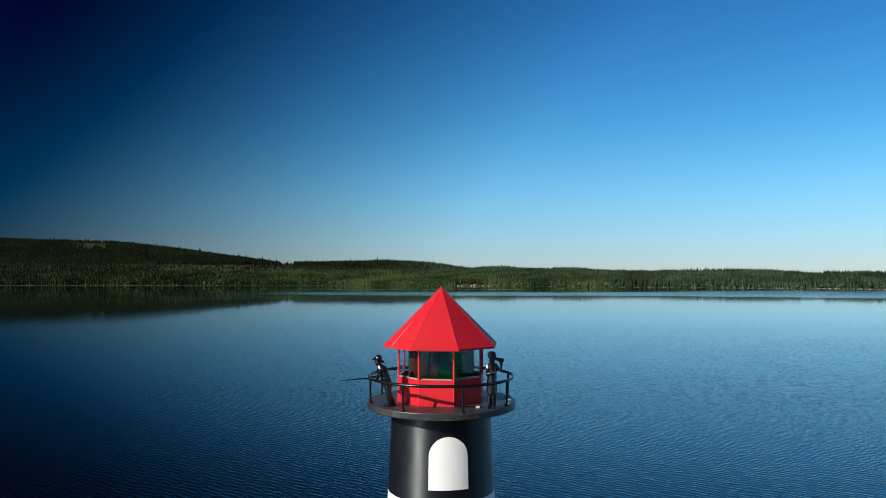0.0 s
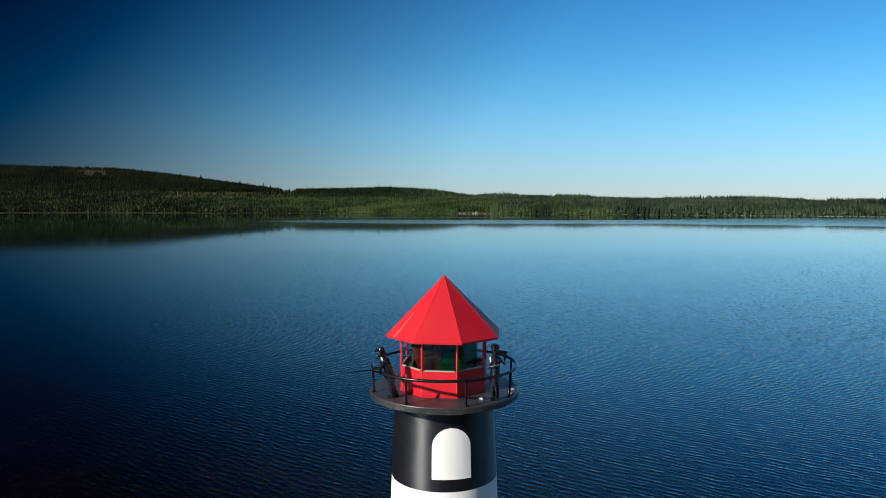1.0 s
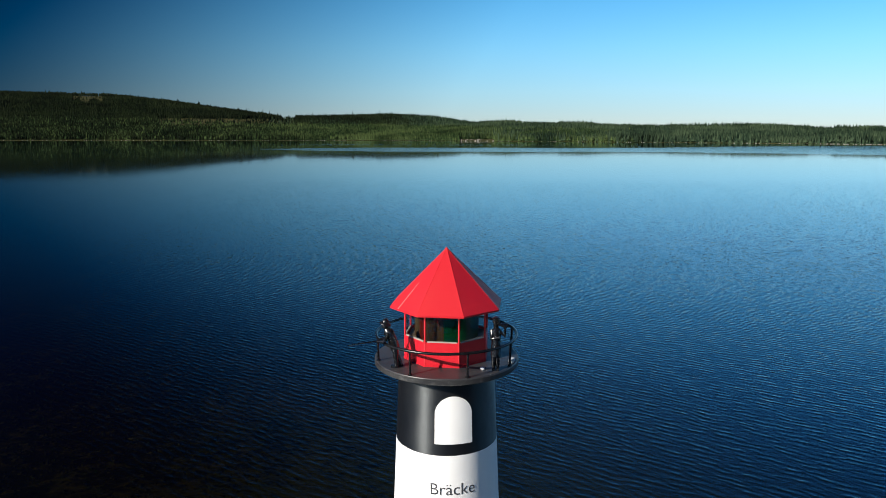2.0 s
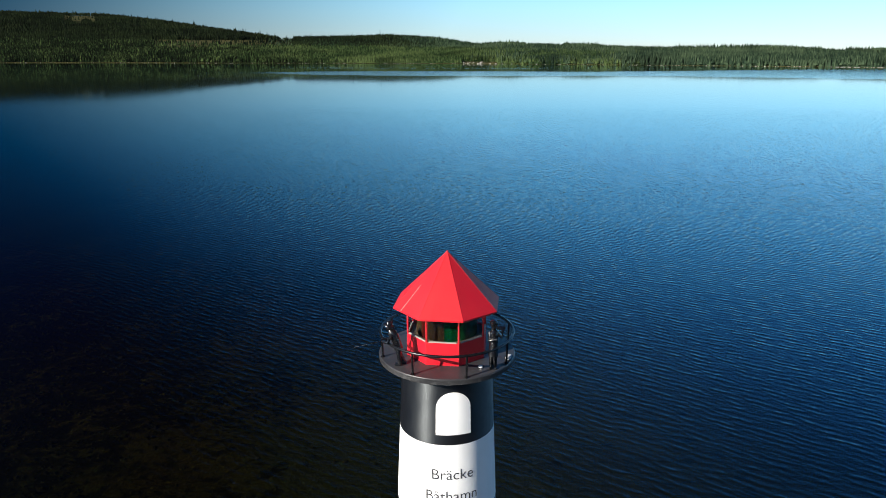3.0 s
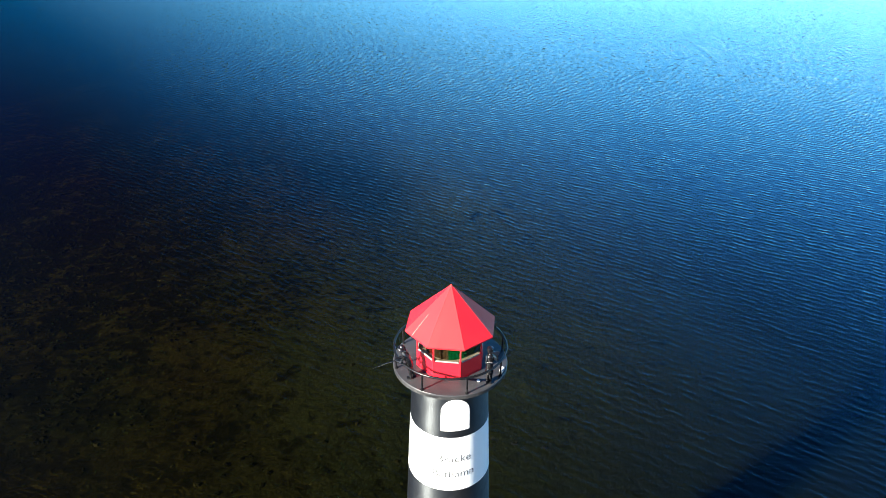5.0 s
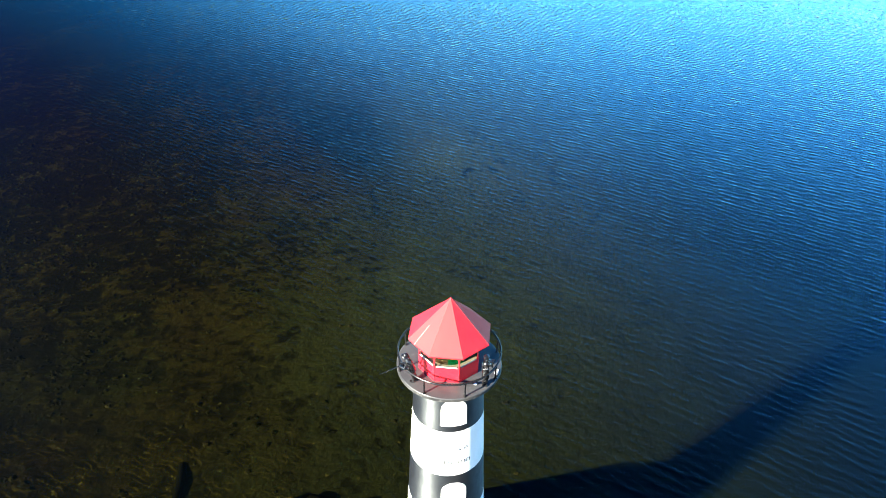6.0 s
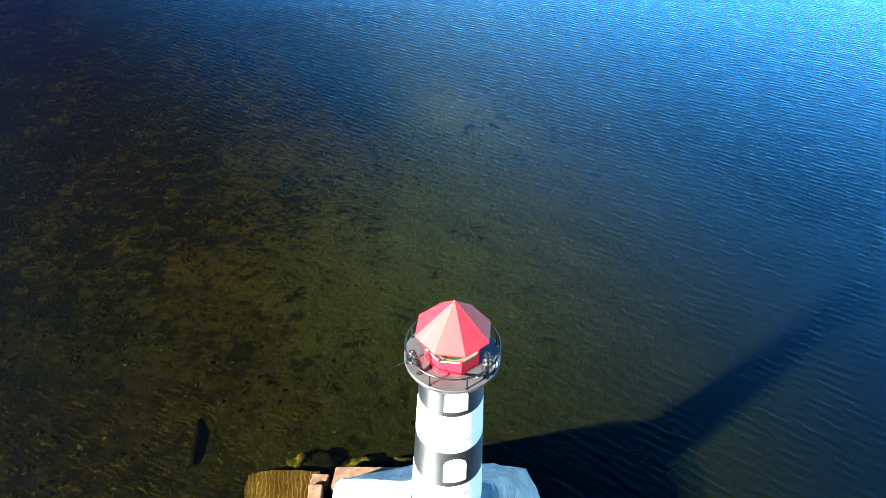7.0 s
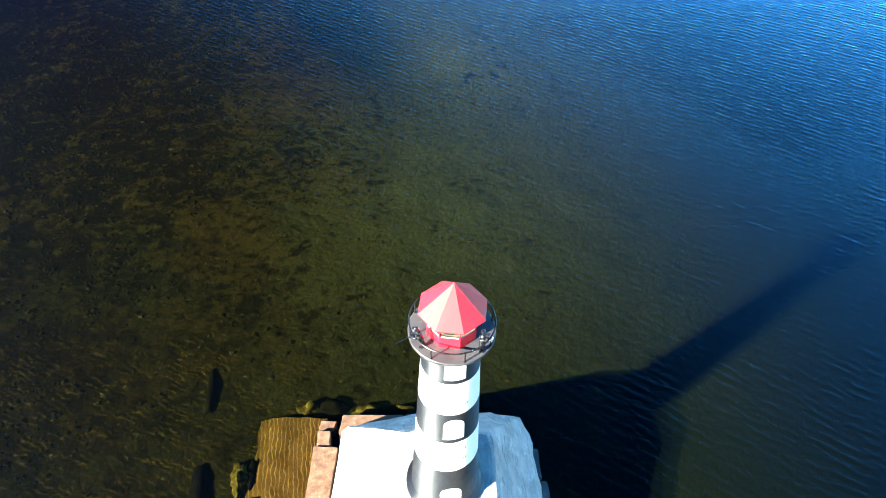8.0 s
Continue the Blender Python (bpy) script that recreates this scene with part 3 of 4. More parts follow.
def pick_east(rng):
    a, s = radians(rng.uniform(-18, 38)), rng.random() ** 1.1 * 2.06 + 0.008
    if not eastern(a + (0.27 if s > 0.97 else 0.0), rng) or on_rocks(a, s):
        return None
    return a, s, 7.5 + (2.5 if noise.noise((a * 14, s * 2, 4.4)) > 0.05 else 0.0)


def pick_back(rng):
    a, s = radians(rng.uniform(-38, 38)), rng.uniform(0.95, 2.08)
    if (in_clearing(a, s) and rng.random() < 0.96) or eastern(a + 0.27, rng):
        return None
    return a, s, 9.5


# darkened trees, denser leftwards, in place of dimmer light on that side
def pick_dimmed(rng):
    a, s = radians(rng.uniform(-38, 0)), rng.random() ** 1.35 * 1.05 + 0.008
    if in_clearing(a, s) or rng.random() > min(1.0, max(0.0, (-0.12 - a) * 3.0)):
        return None
    return a, s, 7.0 + 2 * min(s, 1)


def pick_tall(rng):
    """Seed trees that stand clear of the crest."""
    lo, hi, s = rng.choice(((84, 122, 1.98), (140, 156, 1.95), (400, 520, 1.9), (420, 500, 1.9), (230, 420, 1.97), (1505, 1560, 1.6)))
    return bearing(rng.uniform(lo, hi)), s, rng.uniform(12, 16) * (0.75 if lo > 1000 else 1)


conifers("dimmed_stand", 15000, pick_dimmed, DIM_SPRUCE, "far-shore trees darkened to stand for dimmer light on the left", 5)
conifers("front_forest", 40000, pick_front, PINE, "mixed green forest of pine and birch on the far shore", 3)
conifers("east_forest", 48000, pick_east, HAZED_MIXED, "mixed conifer forest on the low far shore, haze tinted into its blue-green", 6)
conifers("hill_forest", 34000, pick_back, DIM_SPRUCE, "spruce forest covering the far hills, darkened for the dimmer light there", 4)
conifers("seed_trees", 70, pick_tall, DIM_SPRUCE, "tall dark seed trees standing clear of the crest", 9)

# ---------------------------------------------------------------- mole: concrete mound, slabs
def mound():
    bm = bmesh.new()
    base = [(-3.85, -4.6), (3.75, -4.6), (3.55, 0.5), (3.15, 3.4), (2.85, 4.25), (1.2, 4.35), (-1.1, 4.22), (-3.80, 3.50)]
    top = [(-1.3, -1.5), (1.45, -1.5), (1.42, 0.3), (1.36, 1.3), (1.28, 1.55), (0.6, 1.62), (-0.5, 1.60), (-1.10, 1.48)]
    lev = [(-0.9, 1.04), (0.0, 1.02), (0.30, 1.0)]
    rings = [[bm.verts.new((x * k, y * k, z)) for x, y in base] for z, k in lev]
    for u, rise in ((0.10, 0.22), (0.42, 0.50), (0.72, 0.78), (0.94, 0.975), (1.0, 1.0)):
        rings.append([bm.verts.new((bx + (tx - bx) * u, by + (ty - by) * u, 0.30 + 3.50 * rise)) for (bx, by), (tx, ty) in zip(base, top)])
    for a, b in zip(rings, rings[1:]):
        for i in range(len(a)):
            j = (i + 1) % len(a)
            bm.faces.new((a[i], a[j], b[j], b[i]))
    bm.faces.new(rings[-1])
    bmesh.ops.recalc_face_normals(bm, faces=bm.faces[:])
    bmesh.ops.subdivide_edges(bm, edges=bm.edges[:], cuts=6, use_grid_fill=True)
    for v in bm.verts:
        # two worn casting ridges along the far flank
        u = (v.co.x - 1.3) / 2.1
        if u > 0 and v.co.z > 0.35:
            worn = 0.6 + 0.6 * noise.noise((v.co.x * 2, v.co.y * 1.7, 2.2))
            v.co.z += worn * (0.16 * math.exp(-((u - 0.80) / 0.09) ** 2) + 0.12 * math.exp(-((u - 0.14) / 0.07) ** 2))
        n = noise.noise((v.co.x * 1.4, v.co.y * 1.4, v.co.z * 1.4)) + 0.5 * noise.noise((v.co.x * 4, v.co.y * 4, v.co.z * 4))
        v.co += Vector((0.07 * n, 0.08 * noise.noise((v.co.x * 1.6, v.co.y * 1.6 + 9, v.co.z)), 0.04 * n))
    return bm


tagged(smooth(part("mole", mound(), CONCRETE), 28), "pale weathered concrete mound that carries the lighthouse", "mole", kind="structure")

# ---------------------------------------------------------------- lighthouse
lighthouse = tagged(new("lighthouse"), "black and white banded lighthouse with red lantern and roof", "lighthouse")
PH = -71.7                     # bearing of one corner of lantern, roof and railing
DECK_Z, RAIL_Z, EAVE_Z, TIP_Z = 10.917, 11.24, 11.669, 12.44


def girth(z):
    return 0.68 + 0.044 * (10.57 - z)


BANDS = [(10.83, 9.74, BLACK), (9.74, 8.53, WHITE), (8.53, 7.31, BLACK), (7.31, 5.97, WHITE), (5.97, 3.72, BLACK)]
for z1, z0, mat in BANDS:
    bm = lathe([(girth(z0), z0), (girth(z1), z1)], 96)
    smooth(part("tower_band", bm, mat, lighthouse, "black painted band" if mat is BLACK else "white painted band"), 60)
# bolted foot flange of the shaft
bm = lathe([(girth(4.12), 4.12), (girth(4.0) + 0.03, 4.0), (1.10, 3.93), (1.13, 3.90), (1.13, 3.80), (0.9, 3.78)], 64)
smooth(part("foot_flange", bm, BLACK, lighthouse, "black steel foot flange"), 40)


def arched_panel(a0, a1, z0, ztop):
    """A curved plate with a round head, standing 15 mm off the shaft."""
    bm = bmesh.new()
    n, mid, span = 24, (a0 + a1) / 2, (a1 - a0) / 2
    w = girth(z0) * radians(span)
    zs = ztop - w * 0.95
    outer, inner = [], []
    for i in range(n + 1):
        u = -math.cos(math.pi * i / n)
        zt = zs + 0.95 * w * math.sqrt(max(0.0, 1 - u * u))
        outer.append([bm.verts.new(at(mid + span * u, girth(z) + 0.015, z)) for z in (z0, max(zt, z0 + 0.01))])
        inner.append([bm.verts.new(at(mid + span * u, girth(z) - 0.01, z)) for z in (z0, max(zt, z0 + 0.01))])
    for i in range(n):
        bm.faces.new((outer[i][0], outer[i + 1][0], outer[i + 1][1], outer[i][1]))
        bm.faces.new((outer[i][1], outer[i + 1][1], inner[i + 1][1], inner[i][1]))
        bm.faces.new((outer[i + 1][0], outer[i][0], inner[i][0], inner[i + 1][0]))
    bm.faces.new((outer[0][0], outer[0][1], inner[0][1], inner[0][0]))
    bm.faces.new((outer[n][1], outer[n][0], inner[n][0], inner[n][1]))
    return bm


for a0, a1, z0, zt in ((-100.5, -59.2, 9.905, 10.56), (-96.8, -58.8, 7.50, 8.31), (-96.5, -59.5, 4.02, 5.05)):
    smooth(part("arched_panel", arched_panel(a0, a1, z0, zt), WHITE, lighthouse, "blind white arched window panel"), 40)


def lettering(text, width, height, z, mid):
    """Built-in letters wrapped round the shaft; z is the base line."""
    cu = bpy.data.curves.new("lettering", "FONT")
    cu.body, cu.size, cu.align_x = text, 1.0, "CENTER"
    cu.resolution_u = 4
    cu.offset = -0.005
    tmp = bpy.data.objects.new("lettering", cu)
    me = tmp.to_mesh()
    bm = bmesh.new()
    bm.from_mesh(me)
    tmp.to_mesh_clear()
    bpy.data.objects.remove(tmp)
    bpy.data.curves.remove(cu)
    bmesh.ops.subdivide_edges(bm, edges=[e for e in bm.edges if e.calc_length() > 0.15], cuts=2)
    bmesh.ops.triangulate(bm, faces=bm.faces[:])
    xs = [v.co.x for v in bm.verts]
    sx = width / (max(xs) - min(xs))
    mx = (max(xs) + min(xs)) / 2
    for v in bm.verts:
        zz = z + v.co.y * height / 0.70
        r = girth(zz) + 0.004
        v.co = at(mid + math.degrees((v.co.x - mx) * sx / r), r, zz)
    return bm


part("lettering", lettering("Bräcke", 0.62, 0.165, 9.19, -80.5), LETTER, lighthouse, "dark painted place name")
part("lettering", lettering("Båthamn", 0.78, 0.165, 8.84, -81.5), LETTER, lighthouse, "dark painted place name")
for z in (6.86, 6.40):
    for a in (-64.5, -60.5, -57.0, -53.5):
        bm = bmesh.new()
        vs = [bm.verts.new(at(a + da, girth(z + dz) + 0.004, z + dz)) for da, dz in ((-0.7, 0), (0.7, 0), (0.7, 0.13), (-0.7, 0.13))]
        bm.faces.new(vs)
        part("letter_bar", bm, LETTER, lighthouse, "small dark illegible painted mark")

# gallery deck with a rim
bm = lathe([(0.60, 10.80), (0.90, 10.815), (0.985, 10.825), (1.0, 10.835), (1.0, 10.905), (0.993, 10.915), (0.975, 10.917), (0.30, 10.922)], 96)
gallery = smooth(part("gallery_deck", bm, DECK, lighthouse, "round dark grey gallery deck"), 40)
bm = lathe([(0.999, 10.832), (1.006, 10.838), (1.006, 10.900), (0.999, 10.906)], 96, True)
smooth(part("rim", bm, RIM, gallery, "black rim of the deck"), 40)

# railing: one hoop on eight posts
bm = bmesh.new()
N = 96
ring = []
for i in range(N):
    a = 360 * i / N
    ring.append([bm.verts.new(at(a, 0.975 + 0.020 * math.cos(k * math.pi / 4), RAIL_Z + 0.020 * math.sin(k * math.pi / 4))) for k in range(8)])
for i in range(N):
    for k in range(8):
        bm.faces.new((ring[i][k], ring[(i + 1) % N][k], ring[(i + 1) % N][(k + 1) % 8], ring[i][(k + 1) % 8]))
bmesh.ops.recalc_face_normals(bm, faces=bm.faces[:])
railing = smooth(part("railing", bm, RAIL, lighthouse, "thin black hoop railing"), 60)
for k in range(8):
    bm = tube(bmesh.new(), [at(PH + 45 * k, 0.968, DECK_Z), at(PH + 45 * k, 0.970, DECK_Z + 0.012)], 0.03, 8)
    tube(bm, [at(PH + 45 * k, 0.968, DECK_Z), at(PH + 45 * k, 0.975, RAIL_Z)], 0.015, 8)
    smooth(part("post", bm, RAIL, railing), 50)

# lantern room: eight red panels below, mullions and panes above
LR, SILL_Z = 0.602, 11.255
bm = bmesh.new()
prism(bm, [at(PH + 45 * k, LR + 0.012, DECK_Z) for k in range(8)], [at(PH + 45 * k, LR + 0.012, DECK_Z + 0.03) for k in range(8)])
lantern = part("lantern_room", bm, RED, lighthouse, "red eight-sided lantern room with large panes")
for k in range(8):
    a0, a1 = PH + 45 * k, PH + 45 * (k + 1)
    gap = 0.6
    bm = bmesh.new()
    prism(bm, [at(a0 + gap, LR, DECK_Z + 0.03), at(a1 - gap, LR, DECK_Z + 0.03), at(a1 - gap, LR - 0.03, DECK_Z + 0.03), at(a0 + gap, LR - 0.03, DECK_Z + 0.03)],
          [at(a0 + gap, LR, SILL_Z), at(a1 - gap, LR, SILL_Z), at(a1 - gap, LR - 0.03, SILL_Z), at(a0 + gap, LR - 0.03, SILL_Z)])
    part("wall_panel", bm, RED, lantern)
    bm = tube(bmesh.new(), [at(a0, LR - 0.010, DECK_Z + 0.03), at(a0, LR - 0.010, EAVE_Z + 0.02)], 0.015, 6)
    part("mullion", bm, RED, lantern)
    bm = bmesh.new()
    prism(bm, [at(a0 + 3, LR - 0.008, SILL_Z), at(a1 - 3, LR - 0.008, SILL_Z), at(a1 - 3, LR - 0.035, SILL_Z), at(a0 + 3, LR - 0.035, SILL_Z)],
          [at(a0 + 3, LR - 0.012, SILL_Z + 0.010), at(a1 - 3, LR - 0.012, SILL_Z + 0.010), at(a1 - 3, LR - 0.035, SILL_Z + 0.014), at(a0 + 3, LR - 0.035, SILL_Z + 0.014)])
    part("sill", bm, PUTTY, lantern, "grey putty line under the pane")
    bm = bmesh.new()
    prism(bm, [at(a0 + 2, LR - 0.020, SILL_Z + 0.014), at(a1 - 2, LR - 0.020, SILL_Z + 0.014), at(a1 - 2, LR - 0.024, SILL_Z + 0.014), at(a0 + 2, LR - 0.024, SILL_Z + 0.014)],
          [at(a0 + 2, LR - 0.020, EAVE_Z + 0.01), at(a1 - 2, LR - 0.020, EAVE_Z + 0.01), at(a1 - 2, LR - 0.024, EAVE_Z + 0.01), at(a0 + 2, LR - 0.024, EAVE_Z + 0.01)])
    part("pane", bm, GLASS, lantern, "clear window pane")

bm = lathe([(0.02, 11.225), (0.57, 11.225), (0.57, 11.215), (0.02, 11.215)], 8, True, PH)
part("inner_floor", bm, TAN, lantern, "tan painted floor inside the lantern")

# sector lamp inside: coloured glass screens round a lens
bm = tube(bmesh.new(), [(0, 0, 10.95), (0, 0, 11.30), (0, 0, 11.31)], 0.06, 16, [0.10, 0.07, 0.07])
lamp = tagged(smooth(part("sector_lamp", bm, BRASS), 40), "sector lamp with green, white and red glass in the lantern", "lamp")
smooth(part("lens", lathe([(0.02, 11.31), (0.10, 11.33), (0.13, 11.42), (0.13, 11.50), (0.10, 11.58), (0.02, 11.60)], 32), CLEAR_LENS, lamp, "ribbed clear glass lens"), 40)
SCREENS = ((-205, 62, AMBER_LENS, "amber glass screen"), (-143, 16, RED_LENS, "red glass screen"), (-127, 34, AMBER_LENS, "amber glass screen"),
           (-93, 42, GREEN_LENS, "green glass screen"), (-51, 11, AMBER_LENS, "amber glass screen"), (-40, 24, GREEN_LENS, "green glass screen"), (-16, 40, AMBER_LENS, "amber glass screen"))
for a0, sweep, mat, lab in SCREENS:
    bm = bmesh.new()
    n = max(6, int(sweep * 1.2))
    rings = []
    for i in range(n + 1):
        a = a0 + sweep * i / n
        r = 0.44 + 0.005 * math.cos(math.pi * i)
        rings.append([bm.verts.new(at(a, rr, z)) for rr, z in ((r, 11.22), (r, 11.655), (r - 0.008, 11.655), (r - 0.008, 11.22))])
    for p, q in zip(rings, rings[1:]):
        for k in range(4):
            bm.faces.new((p[k], q[k], q[(k + 1) % 4], p[(k + 1) % 4]))
    bmesh.ops.recalc_face_normals(bm, faces=bm.faces[:])
    smooth(part("glass_screen", bm, mat, lamp, lab), 60)

# roof: eight folded sheets over a soffit
bm = bmesh.new()
RR = 0.802
prism(bm, [at(PH + 45 * k, RR - 0.03, EAVE_Z - 0.012) for k in range(8)], [at(PH + 45 * k, RR - 0.035, EAVE_Z + 0.012) for k in range(8)])
roof = part("roof", bm, ROOF_RED, lighthouse, "pointed eight-sided red sheet-metal roof")
tip = Vector((0, 0, TIP_Z))
for k in range(8):
    a, b = at(PH + 45 * k, RR, EAVE_Z), at(PH + 45 * (k + 1), RR, EAVE_Z)
    mid = (a + b) / 2
    drop = Vector((0, 0, -0.022))
    bm = bmesh.new()
    nrm = (b - a).cross(tip - a).normalized()
    n = 8
    rows = []
    for i in range(n + 1):
        u = i / n
        rows.append([bm.verts.new(a.lerp(tip, u * 0.985).lerp(b.lerp(tip, u * 0.985), w) + nrm * 0.004 * noise.noise((k * 3.1 + w * 2, u * 4, 1.7)) * (1 - u)) for w in (0, 0.25, 0.5, 0.75, 1)])
    for r0, r1 in zip(rows, rows[1:]):
        for i in range(4):
            bm.faces.new((r0[i], r0[i + 1], r1[i + 1], r1[i]))
    lip = [bm.verts.new(v.co + drop - nrm * 0.003) for v in rows[0]]
    for i in range(4):
        bm.faces.new((lip[i], lip[i + 1], rows[0][i + 1], rows[0][i]))
    bmesh.ops.recalc_face_normals(bm, faces=bm.faces[:])
    part("roof_panel", bm, ROOF_RED, roof)
    bm = tube(bmesh.new(), [a + drop * 0.2, a.lerp(tip, 0.985)], 0.0035, 6)
    part("ridge_fold", bm, ROOF_RED, roof)
# thin pale strip added as the highlight along a dent in this panel
e0, e1 = at(PH - 90, RR, EAVE_Z), at(PH - 45, RR, EAVE_Z)
foot = e0.lerp(e1, 0.32)
out_n = (e1 - e0).cross(tip - e0).normalized() * (1 if (e1 - e0).cross(tip - e0).z > 0 else -1)
bm = tube(bmesh.new(), [foot + out_n * 0.003, foot.lerp(tip, 0.42) + out_n * 0.002], 0.005, 6, [0.006, 0.003])
part("dent_glint", bm, DENT_GLINT, roof, "pale strip painted as the highlight on a dent in the sheet")
bm = bmesh.new()
bmesh.ops.create_cone(bm, cap_ends=True, segments=8, radius1=0.035, radius2=0.004, depth=0.05, matrix=Matrix.Translation((0, 0, TIP_Z - 0.012)))
part("roof_cap", bm, ROOF_RED, roof)

# small floodlights left lying on the deck
def floodlight(place, turn, size):
    bm = box(bmesh.new(), (0, 0, size[2] / 2), size, 0, 0.008)
    ob = tagged(part("floodlight", bm, GREYTIN), "small pale metal floodlight on the gallery deck", "floodlight", "deck floodlights")
    part("bracket", box(bmesh.new(), (0, size[1] * 0.5 + 0.006, size[2] / 2), (size[0] * 0.9, 0.01, size[2] * 0.7)), RAIL, ob)
    ob.matrix_world = pose(*place, 0, 0, turn)
    return ob


floodlight((0.90, -0.28, DECK_Z + 0.001), 75, (0.11, 0.07, 0.05))
floodlight((0.50, -0.60, DECK_Z + 0.001), -30, (0.06, 0.05, 0.03))


# ---------------------------------------------------------------- cast figures on the gallery
def rough_cast(bm, seed):
    """Cuts the faces finer and dents them like rough cast metal."""
    bmesh.ops.triangulate(bm, faces=bm.faces[:])
    bmesh.ops.subdivide_edges(bm, edges=[e for e in bm.edges if e.calc_length() > 0.022], cuts=1)
    bmesh.ops.recalc_face_normals(bm, faces=bm.faces[:])
    bm.normal_update()
    for v in bm.verts:
        p = v.co * 26 + Vector((seed, 0, 0))
        v.co += v.normal * (0.009 + 0.0075 * noise.noise(p) + 0.003 * noise.noise(p * 2.3))
    return bm


def angler():
    bm = bmesh.new()
    z = DECK_Z
    for dy, knee in ((-0.04, -0.025), (0.04, 0.03)):
        foot = Vector((-0.615 + knee, -0.545 + dy, z))
        box(bm, foot + Vector((-0.025, 0, 0.015)), (0.085, 0.033, 0.03), 0, 0.006)
        tube(bm, [foot + Vector((0, 0, 0.02)), foot + Vector((-0.035 - knee, 0, 0.15)), (-0.668, -0.545 + dy * 0.7, z + 0.29)], 0.03, 8, [0.017, 0.023, 0.034])
    tube(bm, [(-0.660, -0.545, z + 0.245), (-0.685, -0.545, z + 0.35), (-0.745, -0.545, z + 0.475), (-0.775, -0.545, z + 0.52)], 0.06, 10, [0.054, 0.046, 0.056, 0.026])
    ball(bm, (-0.792, -0.545, z + 0.565), (0.032, 0.032, 0.044))
    # soft hat with a round brim
    tube(bm, [(-0.790, -0.545, z + 0.586), (-0.786, -0.545, z + 0.600)], 0.07, 12, [0.072, 0.062])
    tube(bm, [(-0.789, -0.545, z + 0.598), (-0.786, -0.545, z + 0.634), (-0.785, -0.545, z + 0.650)], 0.04, 10, [0.038, 0.035, 0.018])
    for dy in (-0.065, 0.06):
        tube(bm, [(-0.748, -0.545 + dy, z + 0.475), (-0.80, -0.545 + dy * 1.2, z + 0.362), (-0.895, -0.535 + dy * 0.35, z + 0.352)], 0.02, 8, [0.022, 0.018, 0.014])
    rough_cast(bm, 2.0)
    tube(bm, [(-0.84, -0.52, z + 0.352), (-1.03, -0.65, z + 0.362), (-1.24, -0.80, z + 0.363)], 0.009, 6, [0.011, 0.009, 0.005])
    return bm


def lookout():
    bm = bmesh.new()
    z = DECK_Z
    cx, cy = 0.67, -0.60
    for dx in (-0.026, 0.028):
        box(bm, (cx + dx, cy - 0.012, z + 0.014), (0.032, 0.085, 0.028), 0, 0.006)
        tube(bm, [(cx + dx, cy, z + 0.02), (cx + dx, cy, z + 0.12), (cx + dx, cy, z + 0.25)], 0.025, 8, [0.014, 0.021, 0.025])
    tube(bm, [(cx, cy, z + 0.195), (cx, cy, z + 0.34), (cx + 0.005, cy, z + 0.44), (cx + 0.005, cy, z + 0.54), (cx + 0.005, cy, z + 0.57)], 0.06, 10, [0.064, 0.054, 0.050, 0.056, 0.022])
    ball(bm, (cx + 0.004, cy, z + 0.615), (0.030, 0.034, 0.048))
    tube(bm, [(cx, cy, z + 0.640), (cx, cy, z + 0.660), (cx, cy, z + 0.695), (cx, cy, z + 0.705)], 0.04, 10, [0.036, 0.044, 0.046, 0.030])
    tube(bm, [(cx + 0.05, cy, z + 0.535), (cx + 0.118, cy - 0.02, z + 0.465), (cx + 0.120, cy - 0.02, z + 0.585), (cx + 0.035, cy - 0.03, z + 0.635)], 0.017, 8, [0.019, 0.016, 0.014, 0.011])
    tube(bm, [(cx - 0.05, cy, z + 0.53), (cx - 0.065, cy - 0.05, z + 0.43), (cx + 0.04, cy - 0.075, z + 0.46)], 0.018, 8, [0.019, 0.016, 0.012])
    tube(bm, [(cx + 0.02, cy - 0.03, z + 0.632), (cx + 0.14, cy + 0.01, z + 0.60)], 0.02, 8, [0.011, 0.017])
    return rough_cast(bm, 7.0)


tagged(smooth(part("angler_statue", angler(), BRONZE), 50), "dark cast metal figure with hat and rod leaning on the railing", "statue", "gallery statues")
tagged(smooth(part("lookout_statue", lookout(), BRONZE), 50), "dark cast metal figure in a long coat raising a spyglass", "statue", "gallery statues")


# ---------------------------------------------------------------- stones round the mole
def block(name, corners, z0, z1, material, label, category="stone", group="", seed=0):
    """A rough-hewn block from its outline."""
    bm = bmesh.new()
    prism(bm, [(x, y, z0) for x, y in corners], [(x, y, z1) for x, y in corners])
    bmesh.ops.bevel(bm, geom=bm.edges[:], offset=0.04, segments=2, affect="EDGES")
    bmesh.ops.subdivide_edges(bm, edges=[e for e in bm.edges if e.calc_length() > 0.3], cuts=3, use_grid_fill=True)
    for v in bm.verts:
        v.co += 0.035 * Vector((noise.noise(v.co * 2.1 + Vector((seed, 0, 0))), noise.noise(v.co * 2.3 + Vector((0, seed, 5))), noise.noise(v.co * 2.7 + Vector((3, 0, seed)))))
    return tagged(smooth(part(name, bm, material), 35), label, category, group)


G = "granite blocks round the mole"
block("granite_block", [(-4.72, 0.95), (-3.86, 0.95), (-3.86, 2.92), (-4.76, 2.95)], -0.8, 0.30, GRANITE, "long reddish granite block beside the concrete mound", "granite block", G, 1)
